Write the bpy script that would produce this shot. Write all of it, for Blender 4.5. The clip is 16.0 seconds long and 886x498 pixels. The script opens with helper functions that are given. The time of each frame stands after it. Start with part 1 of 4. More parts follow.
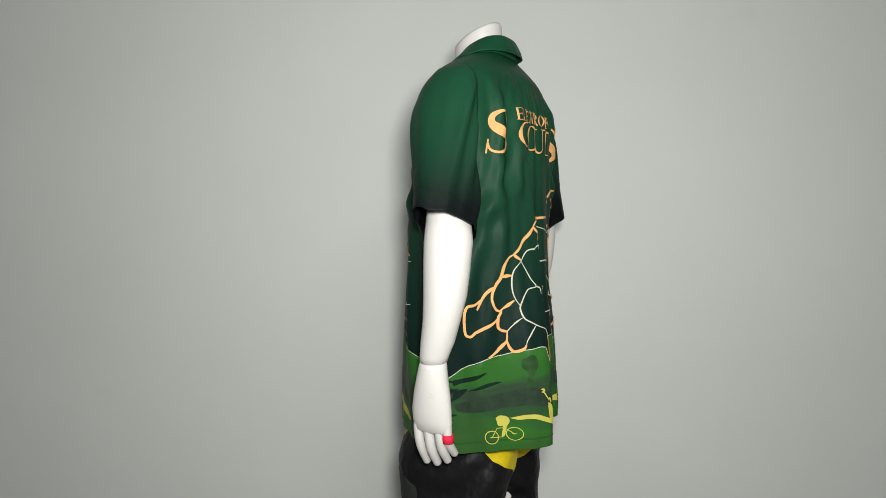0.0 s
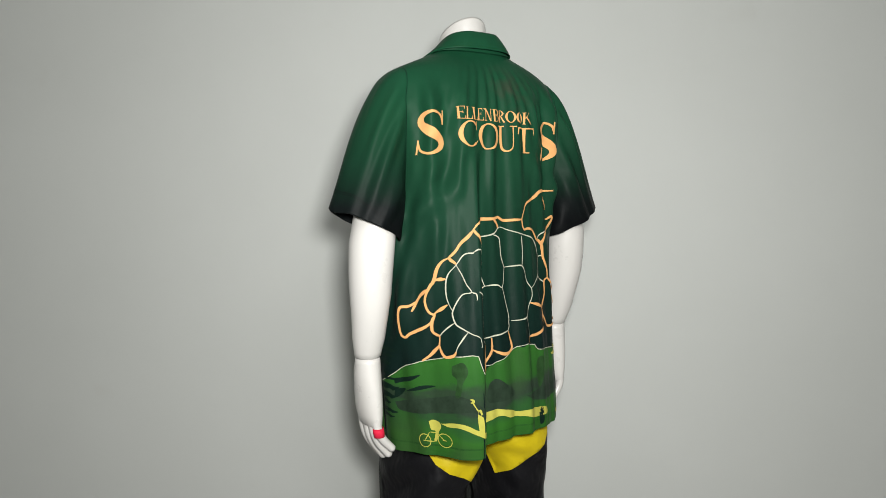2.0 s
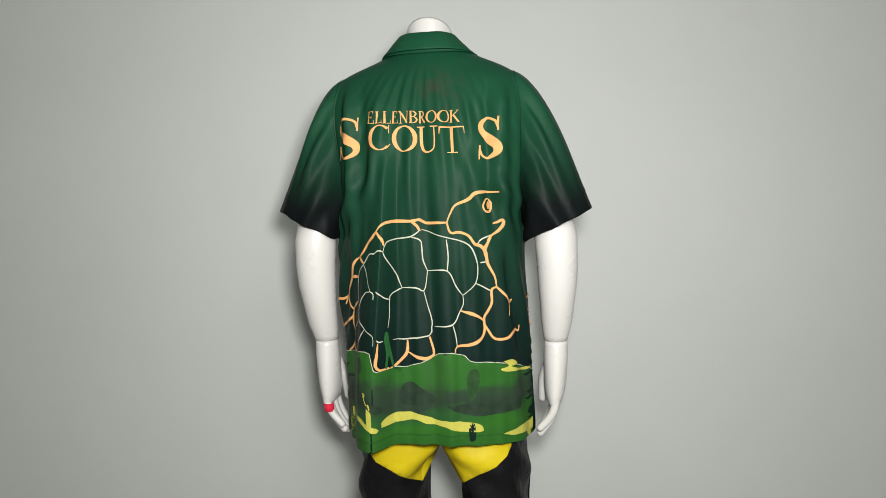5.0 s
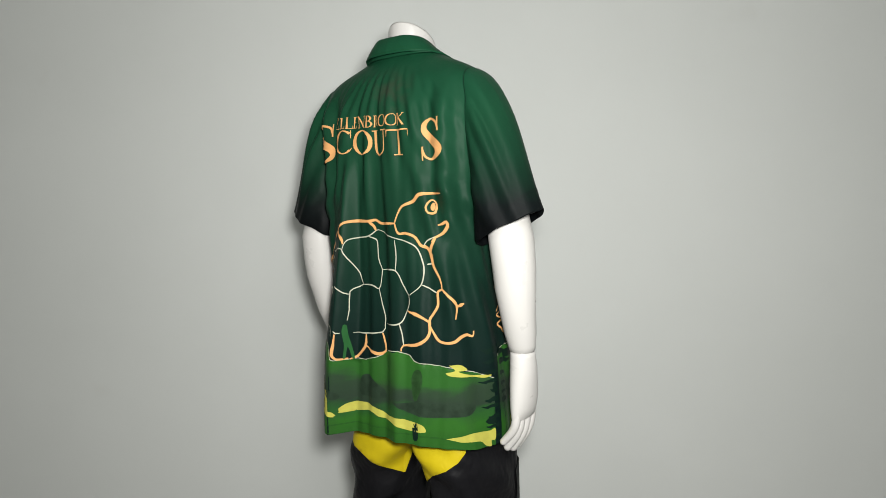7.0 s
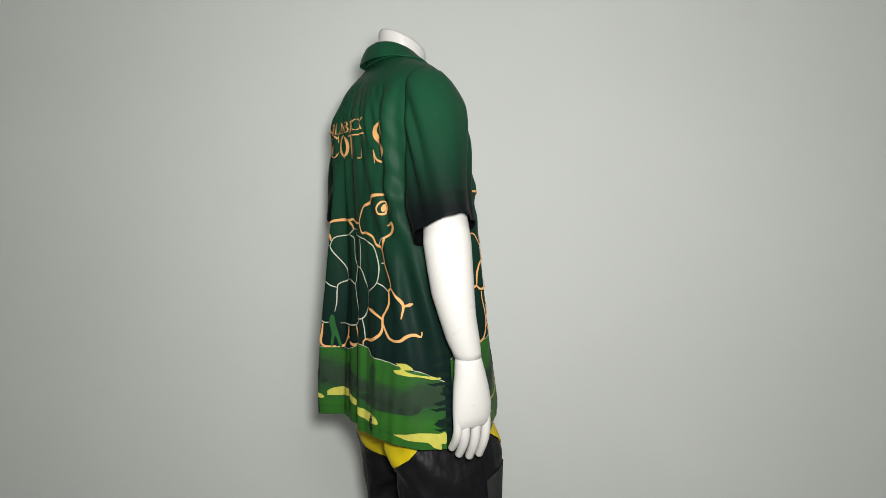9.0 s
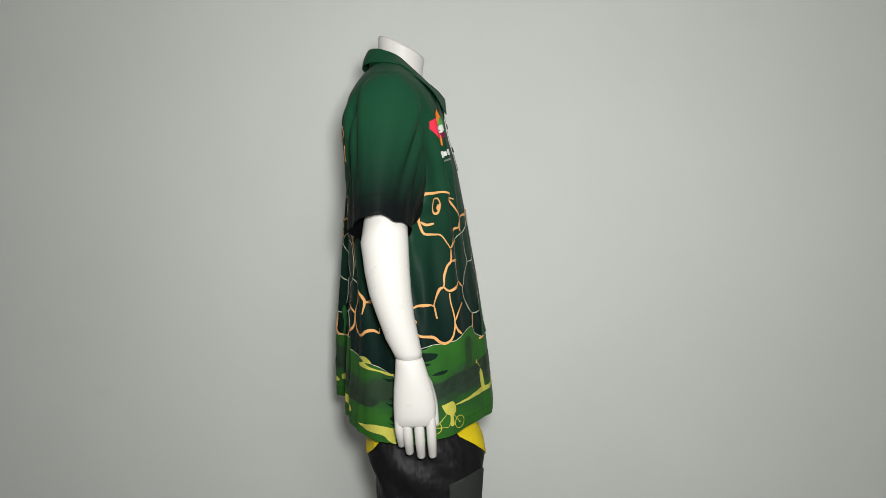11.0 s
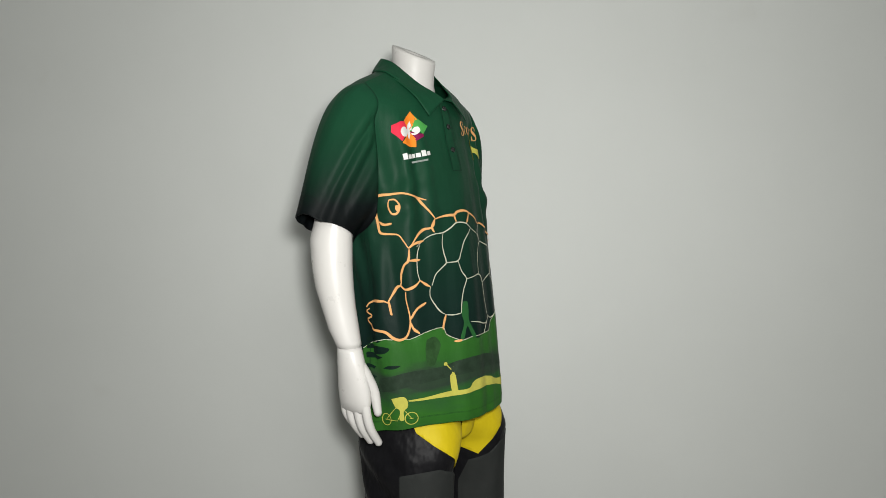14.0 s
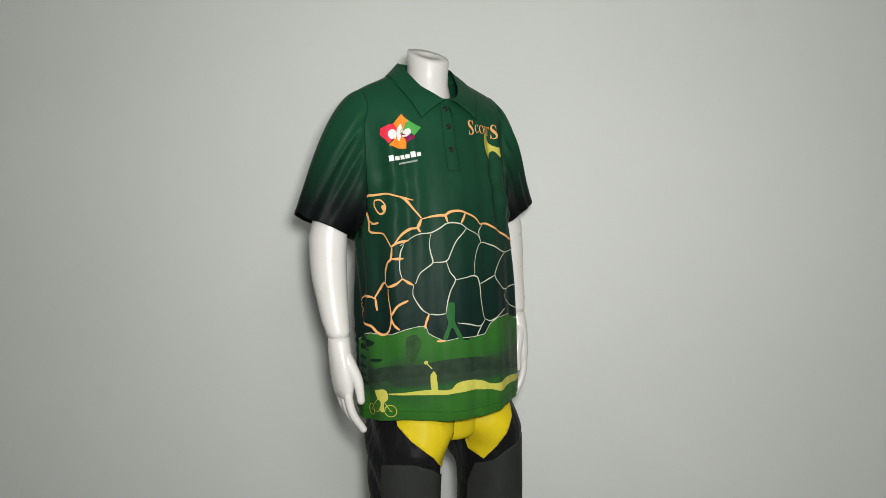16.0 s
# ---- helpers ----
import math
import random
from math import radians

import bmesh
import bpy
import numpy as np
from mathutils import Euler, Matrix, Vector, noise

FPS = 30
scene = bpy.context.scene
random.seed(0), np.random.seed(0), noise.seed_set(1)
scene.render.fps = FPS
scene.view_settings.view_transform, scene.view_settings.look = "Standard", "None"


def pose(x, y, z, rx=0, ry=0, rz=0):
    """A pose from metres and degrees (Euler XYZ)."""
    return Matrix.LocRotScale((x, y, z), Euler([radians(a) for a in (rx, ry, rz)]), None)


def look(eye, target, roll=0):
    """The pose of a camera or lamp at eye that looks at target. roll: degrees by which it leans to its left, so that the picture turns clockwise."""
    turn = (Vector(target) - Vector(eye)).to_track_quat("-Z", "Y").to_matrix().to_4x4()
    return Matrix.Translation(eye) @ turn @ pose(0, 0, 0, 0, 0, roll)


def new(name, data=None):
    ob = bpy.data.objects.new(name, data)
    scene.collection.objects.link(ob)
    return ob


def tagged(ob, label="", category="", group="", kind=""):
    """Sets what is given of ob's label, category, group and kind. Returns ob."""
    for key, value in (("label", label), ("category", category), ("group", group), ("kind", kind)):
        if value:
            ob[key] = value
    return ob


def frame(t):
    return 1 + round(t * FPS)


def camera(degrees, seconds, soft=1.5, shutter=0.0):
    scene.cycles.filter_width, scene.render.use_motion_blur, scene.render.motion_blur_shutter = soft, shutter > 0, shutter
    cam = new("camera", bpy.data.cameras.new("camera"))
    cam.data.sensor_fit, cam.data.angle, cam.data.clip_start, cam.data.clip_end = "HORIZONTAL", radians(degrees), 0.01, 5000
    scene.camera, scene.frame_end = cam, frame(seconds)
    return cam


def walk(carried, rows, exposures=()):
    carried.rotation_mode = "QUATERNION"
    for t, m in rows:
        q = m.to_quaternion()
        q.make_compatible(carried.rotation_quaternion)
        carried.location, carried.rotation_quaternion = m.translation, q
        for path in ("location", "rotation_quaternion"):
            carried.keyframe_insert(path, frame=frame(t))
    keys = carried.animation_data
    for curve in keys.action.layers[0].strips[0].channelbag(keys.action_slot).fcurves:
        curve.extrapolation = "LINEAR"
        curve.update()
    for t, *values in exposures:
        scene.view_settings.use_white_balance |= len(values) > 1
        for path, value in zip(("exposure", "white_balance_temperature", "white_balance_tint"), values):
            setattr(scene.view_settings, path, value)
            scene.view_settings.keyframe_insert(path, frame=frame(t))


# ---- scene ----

# ---- camera: stands still; the figure turns on its own axis ----
cam = camera(71.0, 16.0, soft=0.85)
EYE = pose(0, 0, 1.185, 90 - 4.79, 1.54, 0)
walk(cam, [(0, EYE), (16, EYE)], [(0, -0.08), (1.5, -0.03), (3, 0.05), (7, 0.05), (9, 0.0), (11.5, -0.07), (12.5, -0.08), (14, -0.07), (15, -0.03), (16, -0.01)])
AXIS = (0.0077, 1.30)
STAND = (0.0073, 0.006)  # where the figure stands on the turntable
TURN = [(float(t), 5.04 - 13.81 * (t - 4) + 0.0738 * (t - 4) ** 2) for t in range(17)]

# ---- light ----
world = bpy.data.worlds.new("room_air")
scene.world = world
world.use_nodes = True
world.node_tree.nodes["Background"].inputs[0].default_value = (0.9, 0.95, 1.0, 1)
world.node_tree.nodes["Background"].inputs[1].default_value = 0.02


def area_lamp(name, size, watts, eye, target, colour):
    data = bpy.data.lights.new(name, "AREA")
    data.shape, data.size, data.energy, data.color = "DISK", size, watts, colour
    ob = new(name, data)
    ob.matrix_world = look(eye, target)
    return ob


area_lamp("key_lamp", 0.12, 22.5, (0.055, 0.02, 1.27), (0.10, 1.8, 1.05), (1.0, 0.99, 0.96))
# added broad fill behind the camera, unseen, to light the wall more evenly
area_lamp("unseen_fill_lamp", 1.2, 40, (0.6, -1.2, 2.66), (0.6, -0.9, 0.0), (1.0, 0.98, 0.95))


# ---- materials ----
class Nodes:
    """Short hand for building one node material."""

    def __init__(self, name, rough=0.6, metal=0.0, spec=0.5, sheen=0.0):
        self.mat = bpy.data.materials.new(name)
        self.mat.use_nodes = True
        self.tree = self.mat.node_tree
        self.out = self.tree.nodes["Principled BSDF"]
        self.out.inputs["Roughness"].default_value = rough
        self.out.inputs["Metallic"].default_value = metal
        self.out.inputs["Specular IOR Level"].default_value = spec
        self.out.inputs["Sheen Weight"].default_value = sheen
        self.coord = self.tree.nodes.new("ShaderNodeTexCoord").outputs["Object"]

    def node(self, kind, **inputs):
        n = self.tree.nodes.new(kind)
        for key, value in inputs.items():
            self.feed(n.inputs[key.replace("_", " ")], value)
        return n

    def feed(self, socket, value):
        if isinstance(value, bpy.types.NodeSocket):
            self.tree.links.new(value, socket)
        else:
            socket.default_value = value

    def scaled(self, x, y, z):
        n = self.tree.nodes.new("ShaderNodeMapping")
        self.feed(n.inputs["Vector"], self.coord)
        n.inputs["Scale"].default_value = (x, y, z)
        return n.outputs[0]

    def noise(self, scale, detail=3.0, vector=None, rough=0.55):
        n = self.node("ShaderNodeTexNoise", Scale=scale, Detail=detail, Roughness=rough)
        self.feed(n.inputs["Vector"], vector or self.coord)
        return n.outputs["Fac"]

    def ramp(self, fac, *stops):
        n = self.tree.nodes.new("ShaderNodeValToRGB")
        self.feed(n.inputs[0], fac)
        el = n.color_ramp.elements
        while len(el) < len(stops):
            el.new(0.5)
        for e, (p, c) in zip(el, stops):
            e.position, e.color = p, (*c, 1) if len(c) == 3 else c
        return n.outputs[0]

    def height(self, low, high):
        """0 to 1 from low to high along z."""
        sep = self.node("ShaderNodeSeparateXYZ", Vector=self.coord)
        n = self.tree.nodes.new("ShaderNodeMapRange")
        self.feed(n.inputs[0], sep.outputs["Z"])
        n.inputs[1].default_value, n.inputs[2].default_value = low, high
        return n.outputs[0]

    def math(self, op, a, b):
        n = self.tree.nodes.new("ShaderNodeMath")
        n.operation = op
        self.feed(n.inputs[0], a)
        self.feed(n.inputs[1], b)
        return n.outputs[0]

    def mix(self, fac, a, b, blend="MIX"):
        n = self.tree.nodes.new("ShaderNodeMix")
        n.data_type, n.blend_type = "RGBA", blend
        self.feed(n.inputs[0], fac)
        self.feed(n.inputs[6], a if not isinstance(a, tuple) else (*a, 1))
        self.feed(n.inputs[7], b if not isinstance(b, tuple) else (*b, 1))
        return n.outputs[2]

    def bump(self, fac, strength, distance, under=None):
        n = self.node("ShaderNodeBump", Strength=strength, Distance=distance, Height=fac)
        if under:
            self.feed(n.inputs["Normal"], under)
        self.feed(self.out.inputs["Normal"], n.outputs[0])
        return n.outputs[0]

    def done(self, colour):
        self.feed(self.out.inputs["Base Color"], colour if not isinstance(colour, tuple) else (*colour, 1))
        return self.mat


def knit(n):
    """The fine relief of a sports knit, over soft crumples."""
    drape = n.bump(n.noise(26.0, 2.0, n.scaled(1.0, 1.0, 0.2)), 0.30, 0.008)
    soft = n.bump(n.noise(38.0, 3.0), 0.20, 0.004, drape)
    n.bump(n.noise(900.0, 1.0), 0.25, 0.0006, soft)


def cloth_print(name, colour, rough=0.5, vary=0.12):
    n = Nodes(name, rough, spec=0.06)
    knit(n)
    dark = tuple(c * (1 - vary) for c in colour)
    return n.done(n.ramp(n.noise(60.0, 4.0), (0.35, dark), (0.65, colour)))


def shirt_green():
    n = Nodes("shirt_green_knit", 0.46, spec=0.055, sheen=0.0)
    knit(n)
    base = n.ramp(n.height(0.86, 1.46), (0.0, (0.004, 0.011, 0.010)), (0.22, (0.005, 0.018, 0.013)), (0.62, (0.008, 0.042, 0.021)), (1.0, (0.008, 0.056, 0.026)))
    cloudy = n.mix(0.25, base, n.ramp(n.noise(9.0, 4.0), (0.3, (0.30, 0.30, 0.30)), (0.7, (1.0, 1.0, 1.0))), "MULTIPLY")
    near = n.node("ShaderNodeVectorMath", Vector=n.coord)
    near.operation, near.inputs[1].default_value = "DISTANCE", (0.01, -0.20, 1.375)
    blot = n.math("MULTIPLY", n.ramp(near.outputs["Value"], (0.0, (1.0, 1.0, 1.0)), (0.06, (0.0, 0.0, 0.0))), n.ramp(n.noise(42.0, 3.0), (0.42, (0.0, 0.0, 0.0)), (0.62, (0.8, 0.8, 0.8))))
    return n.done(n.mix(blot, cloudy, (0.030, 0.036, 0.024)))


def sleeve_green():
    n = Nodes("sleeve_green_knit", 0.46, spec=0.05, sheen=0.0)
    knit(n)
    wob = n.math("MULTIPLY_ADD", n.noise(7.0, 3.0), 0.08)
    wob.node.inputs[2].default_value = -0.04
    h = n.math("ADD", n.height(1.13, 1.42), wob)
    return n.done(n.ramp(h, (0.0, (0.003, 0.0035, 0.004)), (0.14, (0.004, 0.006, 0.006)), (0.40, (0.006, 0.028, 0.015)), (0.68, (0.008, 0.046, 0.022)), (1.0, (0.008, 0.054, 0.026))))


def camo_green():
    n = Nodes("camouflage_meadow_print", 0.45, spec=0.05)
    knit(n)
    wide = n.scaled(1.0, 1.0, 3.0)
    blot = n.noise(7.5, 3.0, wide)
    band = n.math("ADD", n.height(0.70, 0.93), n.math("MULTIPLY", n.math("SUBTRACT", blot, 0.5), 0.42))
    base = n.ramp(band, (0.0, (0.016, 0.064, 0.013)), (0.30, (0.022, 0.094, 0.013)), (0.42, (0.018, 0.066, 0.018)), (0.50, (0.020, 0.034, 0.022)), (0.62, (0.021, 0.042, 0.022)), (0.70, (0.020, 0.082, 0.015)), (0.9, (0.022, 0.094, 0.015)))
    patch = n.ramp(n.noise(5.0, 2.0, n.scaled(1.6, 1.6, 1.0)), (0.56, (0.0, 0.0, 0.0)), (0.68, (0.6, 0.6, 0.6)))
    return n.done(n.mix(patch, base, (0.024, 0.056, 0.018)))


def wall_paint():
    n = Nodes("grey_wall_paint", 0.75, spec=0.25)
    rough = n.bump(n.noise(14.0, 6.0), 0.10, 0.004)
    n.bump(n.noise(220.0, 2.0), 0.10, 0.001, rough)
    smudge = n.ramp(n.noise(1.7, 6.0), (0.25, (0.55, 0.57, 0.55)), (0.75, (0.585, 0.605, 0.585)))
    spots = n.ramp(n.noise(6.5, 2.0), (0.70, (1.0, 1.0, 1.0)), (0.80, (0.98, 0.975, 0.97)))
    return n.done(n.mix(1.0, smudge, spots, "MULTIPLY"))


def plain_rough(name, a, b, scale, rough):
    n = Nodes(name, rough)
    n.bump(n.noise(scale * 12, 4.0), 0.2, 0.002)
    return n.done(n.ramp(n.noise(scale, 5.0), (0.3, a), (0.7, b)))


def mannequin_white():
    n = Nodes("white_lacquer", 0.30, spec=0.5)
    n.bump(n.noise(45.0, 3.0), 0.06, 0.002)
    n.feed(n.out.inputs["Roughness"], n.ramp(n.noise(30.0, 4.0), (0.3, (0.25, 0.25, 0.25)), (0.7, (0.42, 0.42, 0.42))))
    scuff = n.ramp(n.noise(24.0, 5.0), (0.66, (0.52, 0.51, 0.485)), (0.80, (0.40, 0.38, 0.35)))
    return n.done(n.mix(0.5, scuff, n.ramp(n.noise(3.0, 3.0), (0.3, (0.46, 0.45, 0.43)), (0.7, (0.51, 0.50, 0.485)))))


def satin(name, a, b, rough, crumple=0.8, spec=0.15):
    n = Nodes(name, rough, spec=spec)
    crease = n.bump(n.noise(15.0, 3.0, n.scaled(1.0, 1.0, 0.7)), crumple, 0.022)
    n.bump(n.noise(700.0, 1.0), 0.15, 0.0005, crease)
    return n.done(n.ramp(n.noise(18.0, 4.0), (0.3, a), (0.7, b)))


M_SHIRT, M_SLEEVE, M_CAMO, M_WALL = shirt_green(), sleeve_green(), camo_green(), wall_paint()
M_WHITE = mannequin_white()
M_ORANGE = cloth_print("pale_orange_print", (0.60, 0.31, 0.12))
M_CREAM = cloth_print("pale_cream_line_print", (0.42, 0.42, 0.33))
M_YELLOW = cloth_print("olive_yellow_print", (0.40, 0.38, 0.07))
M_HIKE = cloth_print("mid_green_print", (0.018, 0.085, 0.024))
M_DARK = cloth_print("dark_green_print", (0.005, 0.015, 0.010))
M_SHADE = cloth_print("grey_green_print", (0.020, 0.036, 0.022), vary=0.3)
M_TREE = cloth_print("dull_green_print", (0.022, 0.060, 0.019), vary=0.35)
M_LOGO_W = cloth_print("white_print", (0.62, 0.62, 0.60))
M_LOGO_R = cloth_print("red_print", (0.62, 0.03, 0.06))
M_LOGO_O = cloth_print("orange_print", (0.72, 0.20, 0.02))
M_LOGO_G = cloth_print("leaf_green_print", (0.06, 0.28, 0.06))
M_LOGO_P = cloth_print("purple_print", (0.18, 0.01, 0.06))
M_BUTTON = Nodes("black_button_plastic", 0.25).done((0.008, 0.010, 0.009))
M_BLACK = satin("black_satin", (0.004, 0.004, 0.005), (0.007, 0.007, 0.008), 0.50, 0.60, 0.11)
M_GREY = satin("charcoal_trouser_panel", (0.019, 0.021, 0.020), (0.024, 0.026, 0.025), 0.65, 0.12, 0.08)
M_GOLD = satin("yellow_satin", (0.44, 0.34, 0.006), (0.50, 0.39, 0.008), 0.55, 0.25)
M_THREAD = cloth_print("black_thread", (0.004, 0.005, 0.005))
M_STITCH = cloth_print("green_thread", (0.012, 0.050, 0.012))
M_GREYBAR = cloth_print("pale_grey_print", (0.22, 0.25, 0.23))
M_TAPE = cloth_print("red_cloth_tape", (0.55, 0.02, 0.05))
M_FLOOR = plain_rough("grey_floor", (0.26, 0.25, 0.24), (0.32, 0.31, 0.30), 3.0, 0.5)
M_CEIL = plain_rough("white_ceiling_paint", (0.72, 0.72, 0.71), (0.76, 0.76, 0.75), 2.0, 0.8)


# ---- helpers for meshes ----
def link(name, bm, mat, parent=None, label="", smooth=True):
    me = bpy.data.meshes.new(name)
    bm.to_mesh(me)
    bm.free()
    me.materials.append(mat)
    if smooth:
        me.polygons.foreach_set("use_smooth", [True] * len(me.polygons))
    ob = new(name, me)
    ob.parent = parent
    return tagged(ob, label) if label else ob


def part(name, bm, material, parent, label=""):
    return link(name, bm, material, parent, label)


def box(x0, y0, z0, x1, y1, z1):
    bm = bmesh.new()
    bmesh.ops.create_cube(bm, size=1.0, matrix=Matrix.Translation(((x0 + x1) / 2, (y0 + y1) / 2, (z0 + z1) / 2)) @ Matrix.Diagonal((x1 - x0, y1 - y0, z1 - z0, 1)))
    return bm


def grid_mesh(bm, P, wrap=False):
    """Faces over an array of points, rows by columns."""
    rows, cols = P.shape[:2]
    vs = [[bm.verts.new(P[r, c]) for c in range(cols)] for r in range(rows)]
    for r in range(rows - 1):
        for c in range(cols if wrap else cols - 1):
            d = (c + 1) % cols
            bm.faces.new((vs[r][c], vs[r][d], vs[r + 1][d], vs[r + 1][c]))
    return vs


def rings(bm, specs, n=28, cap=True):
    """A limb: rings of (centre, across, along, half sizes), lofted. across and along span each ring's plane."""
    rows = []
    a = np.linspace(0, 2 * math.pi, n, endpoint=False)
    for c, u, w, ru, rw in specs:
        rows.append(np.array(c) + np.cos(a)[:, None] * np.array(u) * ru + np.sin(a)[:, None] * np.array(w) * rw)
    vs = grid_mesh(bm, np.array(rows), True)
    if cap:
        bm.faces.new(vs[0][::-1])
        bm.faces.new(vs[-1])
    return vs


def spline(points, step):
    """Points along a smooth curve through the given ones."""
    p = np.array(points, float)
    q = np.vstack([2 * p[0] - p[1], p, 2 * p[-1] - p[-2]])
    out = []
    for k in range(len(p) - 1):
        a, b, c, d = q[k:k + 4]
        n = max(2, int(np.linalg.norm(c - b) / step) + 1)
        t = np.linspace(0, 1, n, endpoint=False)[:, None]
        out.append(0.5 * (2 * b + (c - a) * t + (2 * a - 5 * b + 4 * c - d) * t**2 + (3 * b - a - 3 * c + d) * t**3))
    return np.vstack([*out, p[-1:]])


# ---- surfaces of the clothes: angle (0 right side, 90 front, 180 left, 270 back, degrees) and height (m) ----
# <surface>
SHIRT = np.array([
    # height, middle x, half width, front y, back y
    (0.60, -0.018, 0.184, 0.072, -0.224),
    (0.70, -0.018, 0.184, 0.080, -0.224),
    (0.76, -0.018, 0.184, 0.082, -0.224),
    (0.90, -0.022, 0.181, 0.067, -0.216),
    (1.02, -0.026, 0.177, 0.051, -0.207),
    (1.13, -0.026, 0.177, 0.034, -0.205),
    (1.24, -0.019, 0.185, 0.016, -0.208),
    (1.31, -0.019, 0.191, 0.001, -0.209),
    (1.34, -0.021, 0.194, -0.003, -0.206),
    (1.368, -0.022, 0.195, -0.006, -0.196),
    (1.385, -0.022, 0.188, -0.009, -0.187),
    (1.397, -0.022, 0.168, -0.013, -0.177),
    (1.407, -0.017, 0.140, -0.016, -0.169),
    (1.416, -0.017, 0.110, -0.020, -0.161),
    (1.425, -0.017, 0.086, -0.026, -0.155),
])


def smooth_table(table, h):
    """Rows of a table between its heights, eased by a running mean."""
    out = []
    for k in range(1, table.shape[1]):
        f = [np.interp(h + d, table[:, 0], table[:, k]) for d in (-0.006, -0.003, 0, 0.003, 0.006)]
        out.append(sum(f) / 5)
    return out


def ease(x, a, b):
    t = np.clip((x - a) / (b - a), 0, 1)
    return t * t * (3 - 2 * t)


def shirt_folds(phi, h, x):
    """How far the cloth stands out along its normal: the pleat at the back, long soft folds, slack over the belly."""
    p = np.radians(phi)
    back, front = ease(-np.sin(p), 0.15, 0.8), ease(np.sin(p), 0.15, 0.8)
    low = 1 - ease(h, 0.80, 1.40)
    crest = -0.098 + 0.03 * (h - 0.8)
    pleat = np.where(x < crest, ease(x, crest - 0.085, crest + 0.004), 1 - ease(x, crest, crest + 0.020))
    d = back * pleat * (0.052 * low + 0.004) * (1 - ease(h, 1.30, 1.42))
    hang = 1 - ease(h, 1.28, 1.41)
    d = d + back * hang * (0.0016 * np.sin(x * 130 + 1.3 * np.sin(h * 6)) + 0.0007 * np.sin(x * 290 + 2 + 2 * np.sin(h * 5)))
    d = d + back * hang * 0.005 * np.exp(-(((x - 0.012 - 0.02 * (1.2 - h)) / 0.013) ** 2)) - back * hang * 0.004 * np.exp(-(((x + 0.012) / 0.012) ** 2))
    d = d + front * hang * (0.0022 * np.sin(x * 55 + 2.5 * h * 3) + 0.0007 * np.sin(x * 150 + 9 * h)) * (0.4 + low)
    side = ease(np.abs(np.cos(p)), 0.55, 0.95)
    d = d + side * hang * 0.0035 * np.sin(p * 13 + 3 * h * 4)
    drag = np.exp(-(((h - 1.17 + 0.9 * (np.abs(x + 0.017) - 0.15)) / 0.05) ** 2)) * ease(np.abs(x + 0.017), 0.05, 0.14)
    d = d + drag * 0.004 * np.sin(90 * h + 60 * np.abs(x))
    # cloth gathered along the armholes, behind and in front
    reach = np.abs(x + 0.019)
    tall = ease(h, 1.02, 1.20) * (1 - ease(h, 1.325, 1.39))
    d = d + back * tall * (0.015 * np.exp(-(((reach - 0.137) / 0.013) ** 2)) - 0.006 * np.exp(-(((reach - 0.113) / 0.010) ** 2)) + 0.005 * np.exp(-(((reach - 0.090 - 0.10 * (1.25 - h)) / 0.010) ** 2)))
    d = d + front * tall * (0.008 * np.exp(-(((reach - 0.128) / 0.012) ** 2)) - 0.005 * np.exp(-(((reach - 0.106) / 0.010) ** 2)) + 0.003 * np.exp(-(((reach - 0.085) / 0.010) ** 2)))
    # folds that fan out below the collar
    fan = (x + 0.012) / (1.52 - np.minimum(h, 1.45))
    d = d + back * ease(h, 0.98, 1.22) * (1 - ease(h, 1.36, 1.41)) * 0.0022 * np.sin(52 * fan + 1.0) * np.exp(-((fan / 0.55) ** 2))
    # long drags from the armpits, forward to the hem
    turn = np.where(np.cos(p) > 0, (np.asarray(phi, float) + 90) % 360 - 90, 180 - np.asarray(phi, float))
    for start, slope, deep, wide in ((-48, 120, 0.009, 6.5), (-63, 95, 0.007, 6.0), (-34, 130, 0.006, 5.0), (-82, 60, 0.004, 6.0), (42, -40, 0.005, 7.0), (24, -60, 0.004, 6.0)):
        line = (turn - start - slope * (1.24 - h) * 0.9) / wide
        d = d + deep * np.exp(-line * line) * ease(h, 0.80, 1.0) * (1 - ease(h, 1.14, 1.26))
    return d


def shirt_at(phi, h, folds=True):
    phi, h = np.broadcast_arrays(np.asarray(phi, float), np.asarray(h, float))
    cx, a, yf, yb = smooth_table(SHIRT, h)
    cy, b = (yf + yb) / 2, (yf - yb) / 2
    p = np.radians(phi)
    c, s = np.cos(p), np.sin(p)
    n = 2.0 / np.where(s > 0, 1.8, 2.45)
    x, y = cx + a * np.sign(c) * np.abs(c) ** n, cy + b * np.sign(s) * np.abs(s) ** n
    if folds:
        d = shirt_folds(phi, h, x)
        nx, ny = c / a, s / b
        k = np.sqrt(nx * nx + ny * ny)
        x, y = x + d * nx / k, y + d * ny / k
    z = h - s * np.where(s > 0, 0.035, 0.023) * ease(h, 1.24, 1.43) + c * c * 0.016 * ease(h, 1.36, 1.43)
    return np.stack([x, y, z], -1)


def shirt_height(phi, z):
    """The section height at which the shirt stands at z."""
    h = np.asarray(z, float)
    for _ in range(6):
        s = np.sin(np.radians(phi))
        h = z + s * np.where(s > 0, 0.035, 0.023) * ease(h, 1.24, 1.43) - np.cos(np.radians(phi)) ** 2 * 0.016 * ease(h, 1.36, 1.43)
    return h


def shirt_hem(phi):
    p = np.radians(phi)
    return 0.727 + 0.013 * ease(np.sin(p), 0.0, 0.9) + 0.010 * ease(-np.sin(p), 0.1, 0.9) + 0.003 * np.sin(3 * p)


